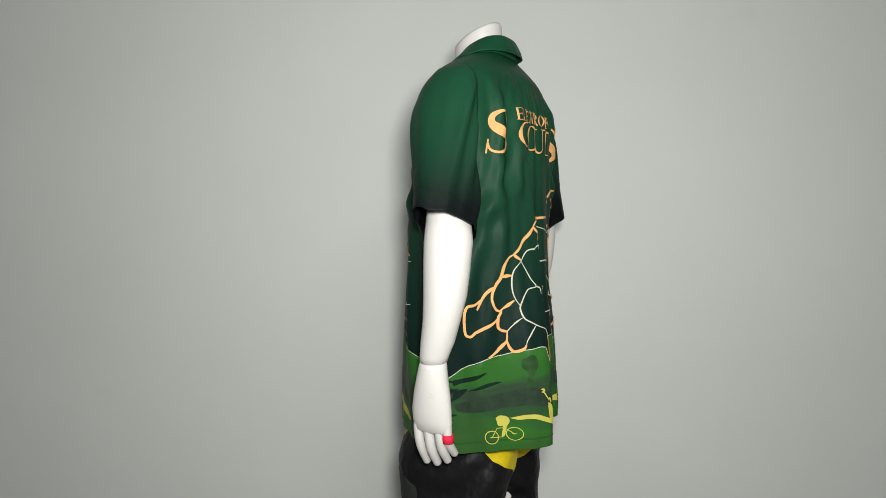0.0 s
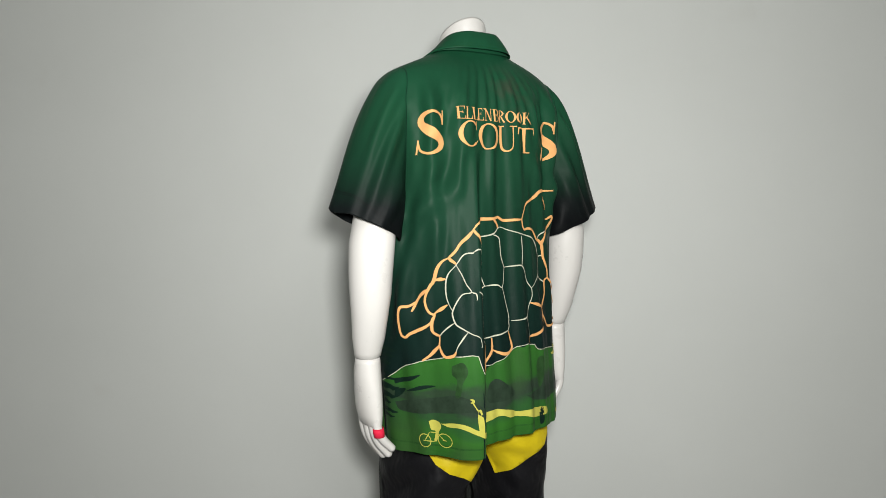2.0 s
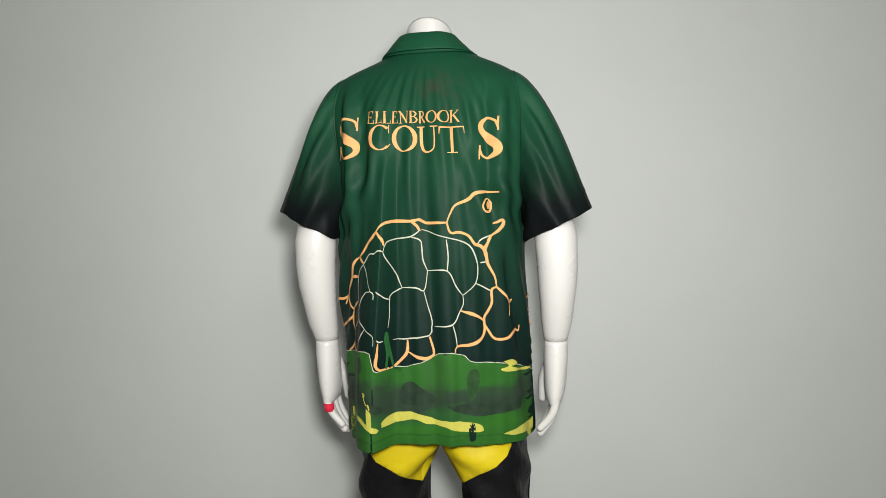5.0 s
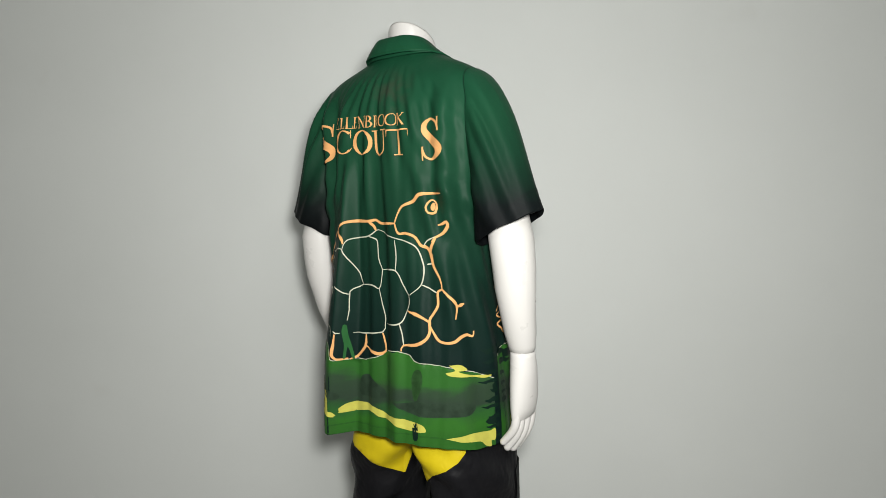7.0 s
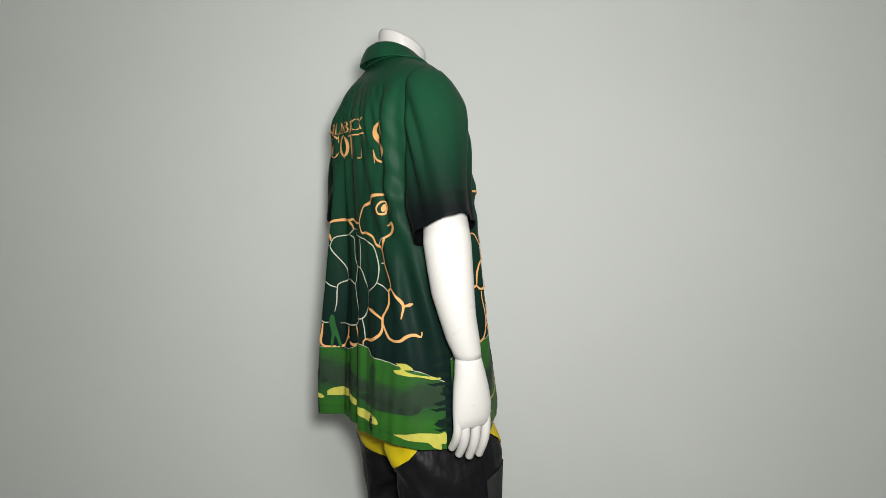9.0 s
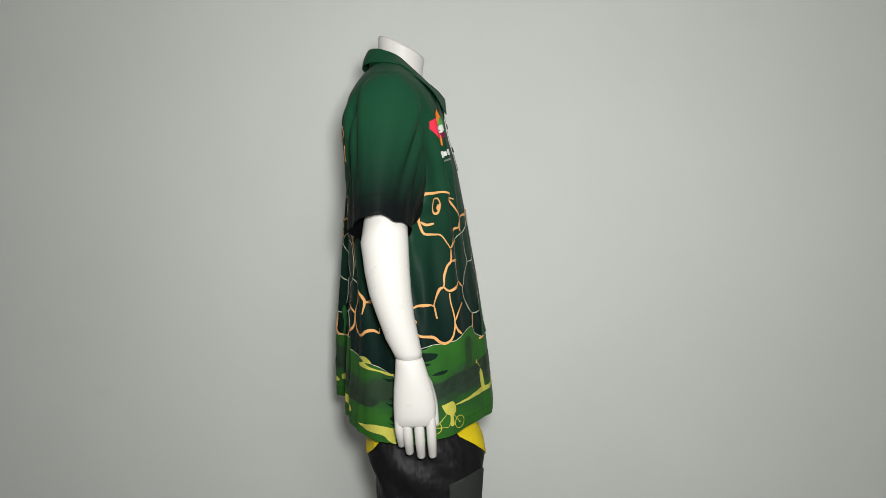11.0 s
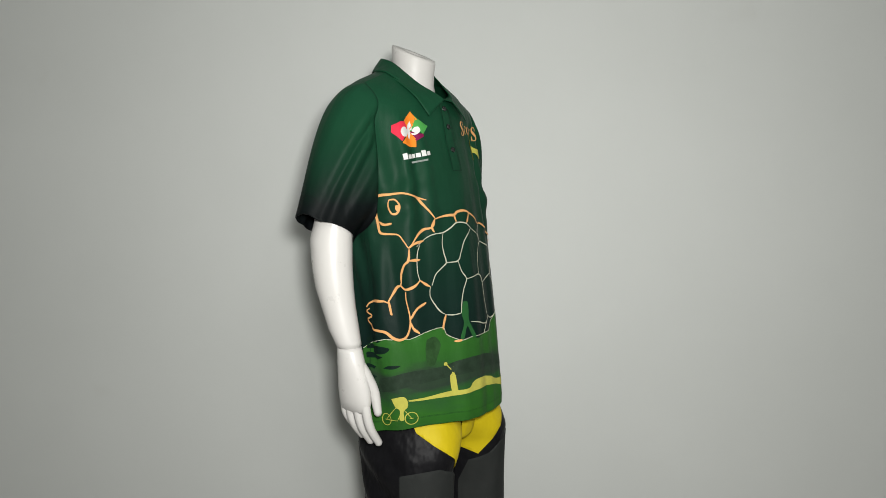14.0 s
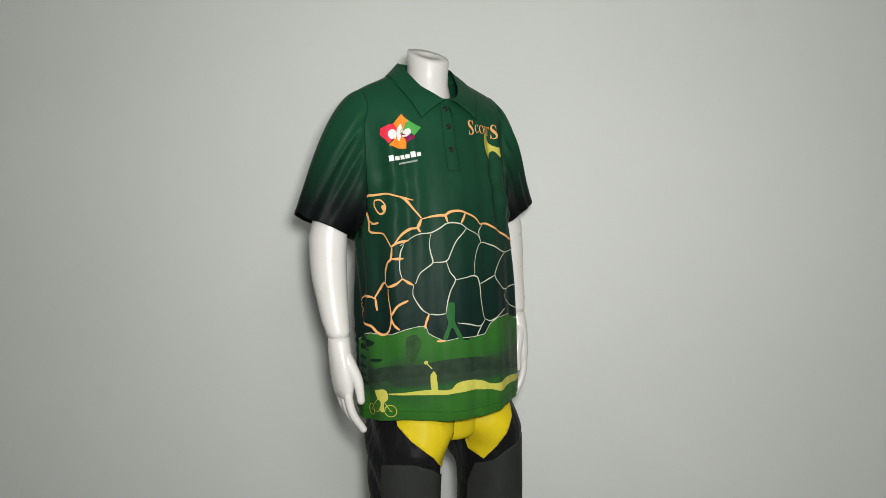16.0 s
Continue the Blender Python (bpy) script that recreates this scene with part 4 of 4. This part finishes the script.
def badge(root):
    """The chest badge as plain shapes: a five-lobed star in bands of colour with three white petals, and bars below."""
    for name, mat, *shapes in (
        ("star_orange_lobe", M_LOGO_O, [(49.1, 133.4), (51.6, 134.3), (54.6, 135.4), (57.6, 134.5), (59.8, 133.8), (53.1, 131.6)], [(57.6, 130), (56.4, 128.4), (50.8, 128.4), (45.4, 129.1), (48.1, 129.9), (53.1, 131.6)]),
        ("star_green_lobe", M_LOGO_G, [(57.8, 134.5), (61.8, 133.6), (67.5, 132.7), (62.8, 131.1), (53.1, 131.6)]),
        ("star_purple_lobe", M_LOGO_P, [(62.8, 131.1), (62.8, 130.5), (57.4, 129.6), (53.1, 131.6)]),
        ("star_red_lobe", M_LOGO_R, [(45.6, 129.4), (43.4, 130.3), (39.8, 131.2), (40.4, 132.5), (46.4, 133.3), (49.6, 133.4), (53.1, 131.6)]),
    ):
        bm = bmesh.new()
        for s in shapes:
            patch(bm, shirt, s, 0.0012, False)
        part(name, bm, mat, root)
    bm = bmesh.new()
    for s in ([(54.4, 133.5), (55.8, 132.2), (54.1, 130.8), (52.1, 129.9), (51.1, 130.7), (51.4, 132.3)], [(50.1, 130.4), (46.8, 130.4), (45.6, 131.4), (47.4, 132.2), (50.1, 132.1), (51.1, 131.3)], [(55.1, 130.8), (58.1, 130.9), (60.6, 131.6), (59.8, 132.4), (57.4, 132.3), (55.6, 131.6)]):
        patch(bm, shirt, s, 0.0018)
    part("white_petals", bm, M_LOGO_W, root)
    for k in range(6):
        lo, hi = k / 6 + 0.012, (k + 1) / 6 - 0.018
        tall = 0.35 if 0 < k < 4 or k == 5 else 0.0
        spot = lambda f, up: (43.6 + 22.0 * f, 125.8 + 1.1 * f + (1.15 - tall) * up)
        bm = bmesh.new()
        patch(bm, shirt, [spot(lo, 0), spot(hi, 0), spot(hi, 1), spot(lo, 1)], 0.0014, False)
        part("badge_bar", bm, M_LOGO_W, root)
    bm = bmesh.new()
    patch(bm, shirt, [(49.6, 125.5), (62.1, 126.1), (61.9, 125.75), (49.4, 125.15)], 0.0014, False)
    part("badge_line", bm, M_GREYBAR, root)


def ring_pen(start, stop):
    """A round letter's pen line, thick at its sides and thin at top and foot."""
    a = np.radians(np.linspace(start, stop, 25))
    return [(0.5 + 0.46 * math.cos(t), 0.5 + 0.475 * math.sin(t), 0.045 + 0.115 * abs(math.cos(t)) ** 1.6) for t in a]


def serif(x, y, half=0.2):
    return [(x - half, y, 0.04), (x + half, y, 0.04)]


def stem(x, w=0.14):
    return [(x, 0.0, w), (x, 1.0, w)]


BOWL = [(0.2, 0.975, 0.05), (0.55, 0.965, 0.07), (0.80, 0.76, 0.14), (0.58, 0.55, 0.06), (0.2, 0.53, 0.05)]
PEN = {
    # letter: pen lines of (across, up, width), 0 to 1
    "E": (stem(0.2), [(0.0, 0.98, 0.045), (0.92, 0.98, 0.045)], [(0.2, 0.52, 0.05), (0.68, 0.52, 0.05)], [(0.0, 0.02, 0.045), (1.0, 0.02, 0.045)], [(0.92, 1.0, 0.05), (0.90, 0.76, 0.02)], [(1.0, 0.0, 0.05), (0.96, 0.26, 0.02)], [(0.68, 0.62, 0.03), (0.68, 0.42, 0.03)]),
    "L": (stem(0.22), serif(0.22, 0.98, 0.22), [(0.0, 0.02, 0.045), (1.0, 0.02, 0.045)], [(1.0, 0.0, 0.05), (0.96, 0.28, 0.02)]),
    "N": (stem(0.16, 0.05), stem(0.86, 0.05), [(0.10, 1.0, 0.13), (0.86, 0.0, 0.13)], serif(0.16, 0.02, 0.16), serif(0.08, 0.98, 0.12), serif(0.86, 0.98, 0.15)),
    "B": (stem(0.2), BOWL, [(0.2, 0.53, 0.05), (0.62, 0.51, 0.06), (0.93, 0.27, 0.15), (0.62, 0.03, 0.06), (0.0, 0.02, 0.045)], serif(0.14, 0.98, 0.14)),
    "R": (stem(0.2), BOWL, [(0.42, 0.54, 0.10), (0.95, 0.02, 0.13)], serif(0.14, 0.98, 0.14), serif(0.2, 0.02, 0.18), serif(0.94, 0.02, 0.08)),
    "K": (stem(0.2), [(0.24, 0.46, 0.05), (0.80, 0.98, 0.05)], [(0.40, 0.60, 0.10), (0.90, 0.02, 0.13)], serif(0.2, 0.02, 0.18), serif(0.2, 0.98, 0.18), serif(0.80, 0.98, 0.14), serif(0.90, 0.02, 0.12)),
    "O": (ring_pen(0, 360),),
    "C": (ring_pen(48, 312), [(0.86, 0.99, 0.03), (0.86, 0.66, 0.035)], [(0.82, 0.13, 0.05), (0.94, 0.24, 0.02)]),
    "U": ([(0.2, 1.0, 0.14), (0.2, 0.42, 0.14), (0.28, 0.13, 0.12), (0.52, 0.02, 0.06), (0.76, 0.14, 0.05), (0.82, 0.42, 0.05), (0.82, 1.0, 0.05)], serif(0.2, 0.98, 0.2), serif(0.82, 0.98, 0.18)),
    "T": (stem(0.5), [(0.0, 0.97, 0.05), (1.0, 0.97, 0.05)], [(0.02, 1.0, 0.045), (0.0, 0.72, 0.02)], [(0.98, 1.0, 0.045), (1.0, 0.72, 0.02)], serif(0.5, 0.02, 0.24)),
    "S": ([(0.86, 0.74, 0.03), (0.78, 0.90, 0.05), (0.50, 0.97, 0.06), (0.22, 0.86, 0.11), (0.20, 0.69, 0.15), (0.50, 0.51, 0.20), (0.80, 0.33, 0.16), (0.80, 0.16, 0.12), (0.50, 0.03, 0.06), (0.20, 0.09, 0.05), (0.10, 0.27, 0.03)], [(0.88, 1.0, 0.03), (0.86, 0.68, 0.035)], [(0.07, 0.0, 0.03), (0.10, 0.33, 0.035)]),
}


def printed_letter(root, char, x0, x1, z0, z1, back, mat, label):
    """One capital with serifs in the rectangle x0..x1 by z0..z1, lying on the cloth."""
    tall = z1 - z0
    bm = bmesh.new()
    for n, pen in enumerate(PEN[char]):
        q = np.array(pen) * np.array([x1 - x0, tall, tall]) + np.array([x0, z0, 0])
        if len(q) == 2:
            q = q[0] + (q[1] - q[0]) * np.linspace(0, 1, 9)[:, None]
        q = spline(q, 0.004)
        t = np.gradient(q[:, :2], axis=0)
        t /= np.linalg.norm(t, axis=1, keepdims=True) + 1e-9
        side = np.stack([-t[:, 1], t[:, 0]], 1) * q[:, 2:] / 2
        flat = np.stack([q[:, :2] - side, q[:, :2], q[:, :2] + side], 1)
        P = lay(shirt, shirt_angle(flat[..., 0], flat[..., 1], back), flat[..., 1], 0.0023 + 0.00015 * n)
        grid_mesh(bm, P)
    part("letter", bm, mat, root, label)


WIDTHS = {"E": 0.62, "L": 0.60, "N": 0.90, "B": 0.66, "R": 0.74, "O": 0.98, "K": 0.82}


def printed_word(root, word, x0, x1, z0, z1, back, label, gap=0.10, sink=0.0):
    """Letters side by side; sink lowers the line from its first to its last letter."""
    total = sum(WIDTHS[c] for c in word) + gap * (len(word) - 1)
    x, unit = x0, (x1 - x0) / total
    for c in word:
        w = WIDTHS[c] * unit
        dz = -sink * (x - x0) / (x1 - x0)
        printed_letter(root, c, x, x + w, z0 + dz, z1 + dz, back, M_ORANGE, label)
        x += w + gap * unit


def print_letters(root):
    big, small = "large pale orange letter on the back", "pale orange letter on the back"
    printed_letter(root, "S", -0.177, -0.133, 1.257, 1.331, True, M_ORANGE, big)
    printed_word(root, "ELLENBROOK", -0.113, 0.047, 1.317, 1.338, True, "small pale orange letter on the back", sink=0.004)
    for c, x0, x1, z0, z1 in (("C", -0.109, -0.073, 1.270, 1.314), ("O", -0.070, -0.030, 1.266, 1.312), ("U", -0.028, 0.011, 1.263, 1.309), ("T", 0.013, 0.056, 1.261, 1.307)):
        printed_letter(root, c, x0, x1, z0, z1, True, M_ORANGE, small)
    printed_letter(root, "S", 0.077, 0.116, 1.249, 1.322, True, M_ORANGE, big)
    chest = "small pale orange letter on the chest"
    for c, x0, x1, z0, z1 in (("S", -0.062, -0.078, 1.314, 1.346), ("C", -0.082, -0.092, 1.319, 1.337), ("O", -0.094, -0.105, 1.318, 1.336), ("U", -0.107, -0.116, 1.317, 1.335), ("T", -0.118, -0.128, 1.316, 1.334), ("S", -0.131, -0.145, 1.308, 1.340)):
        printed_letter(root, c, x0, x1, z0, z1, False, M_ORANGE, chest)


def placket(root):
    bm = bmesh.new()
    mid = lambda z: -0.013
    side = lambda dx: [(float(shirt_angle(mid(z) + dx, z, False)), z * 100) for z in np.linspace(1.238, 1.372, 10)]
    patch(bm, shirt, side(0.013) + side(-0.013)[::-1], 0.0022, False)
    strip = part("placket", bm, M_SHIRT, root)
    bm = bmesh.new()
    for dx in (0.0135, -0.0135, -0.010):
        stroke(bm, shirt, side(dx), 0.9, 0.0026, taper=1.0)
    stroke(bm, shirt, [side(0.0135)[0], side(0)[0], side(-0.0135)[0]], 0.9, 0.0026, taper=1.0)
    part("placket_seam", bm, M_DARK, strip)
    for z in (1.366, 1.329, 1.281):
        a = float(shirt_angle(-0.013, z, False))
        at, n = lay(shirt, a, z, 0.0032), Vector(outward(shirt, a, z))
        bm = bmesh.new()
        turn = n.to_track_quat("Z", "Y").to_matrix().to_4x4()
        bmesh.ops.create_cone(bm, cap_ends=True, segments=20, radius1=0.0058, radius2=0.0052, depth=0.0022, matrix=Matrix.Translation(at) @ turn)
        bmesh.ops.inset_region(bm, faces=[f for f in bm.faces if len(f.verts) > 4 and f.normal.dot(n) > 0.5], thickness=0.0013, depth=-0.0006)
        part("button", bm, M_BUTTON, strip, "small black shirt button")


def seams(root):
    """Stitching above the hem, at the side seams and across the shoulders."""
    bm = bmesh.new()
    for up in (0.018, 0.0195):
        stroke(bm, shirt, [(u, shirt_hem(u) * 100 + up * 100) for u in np.arange(0, 361, 6.0)], 0.6, 0.0013, taper=1.0)
    part("hem_stitching", bm, M_STITCH, root)
    for a in (-2.0, 181.0):
        bm = bmesh.new()
        stroke(bm, shirt, [(a, z) for z in np.arange(73, 117, 4.0)], 1.6, 0.0012, taper=1.0)
        part("side_seam", bm, M_DARK, root)
    for side in (1, -1):
        bm = bmesh.new()
        f = (lambda s: lambda a, b: sleeve(a, b, s))(side)
        for v in (0.885, 0.895):
            a = np.arange(0, 361, 5.0)
            P = f(a, np.full_like(a, v))
            c = P.mean(0)
            up = np.gradient(f(a, np.full_like(a, v + 0.01)) - P, axis=0) * 0 + (f(a, np.full_like(a, v + 0.01)) - P)
            up /= np.linalg.norm(up, axis=1, keepdims=True)
            out = (P - c) / np.linalg.norm(P - c, axis=1, keepdims=True) * 0.0008
            grid_mesh(bm, np.stack([P + out - up * 0.0005, P + out + up * 0.0005], 1))
        part("sleeve_stitching", bm, M_THREAD, SLEEVES[side])


def polo():
    root = empty("polo_shirt", "green short-sleeved sports polo printed with a tortoise over a meadow", "shirt")
    shirt_body(root)
    sleeves(root)
    armhole_seams(root)
    collar(root)
    print_meadows(root)
    seam_slivers(root)
    tortoise_back(root)
    tortoise_front(root)
    figures(root)
    badge(root)
    print_letters(root)
    placket(root)
    seams(root)
    return root


top = polo()


# ---- red tape round a finger ----
def finger_tape():
    bm = bmesh.new()
    x, y = MID + ARM_OUT[-1] - (0.2040 - MID), -0.1212
    turns = ((0.0, 0.778, 0.0088), (0.0, 0.7785, 0.0098), (0.001, 0.770, 0.0102), (0.002, 0.762, 0.0098), (0.002, 0.7615, 0.0088))
    rings(bm, [((x + dx, y, z), X, Y, r, r) for dx, z, r in turns], 18, False)
    bmesh.ops.recalc_face_normals(bm, faces=bm.faces)
    return tagged(link("finger_tape", bm, M_TAPE), "strip of red tape wrapped round the little finger of the mannequin", "tape")


tape = finger_tape()


# ---- what turns ----
def motions():
    for thing in (figure, pants, top, tape):
        walk(thing, [(t, pose(AXIS[0], AXIS[1], 0, 0, 0, a) @ pose(STAND[0], STAND[1], 0)) for t, a in TURN])


motions()
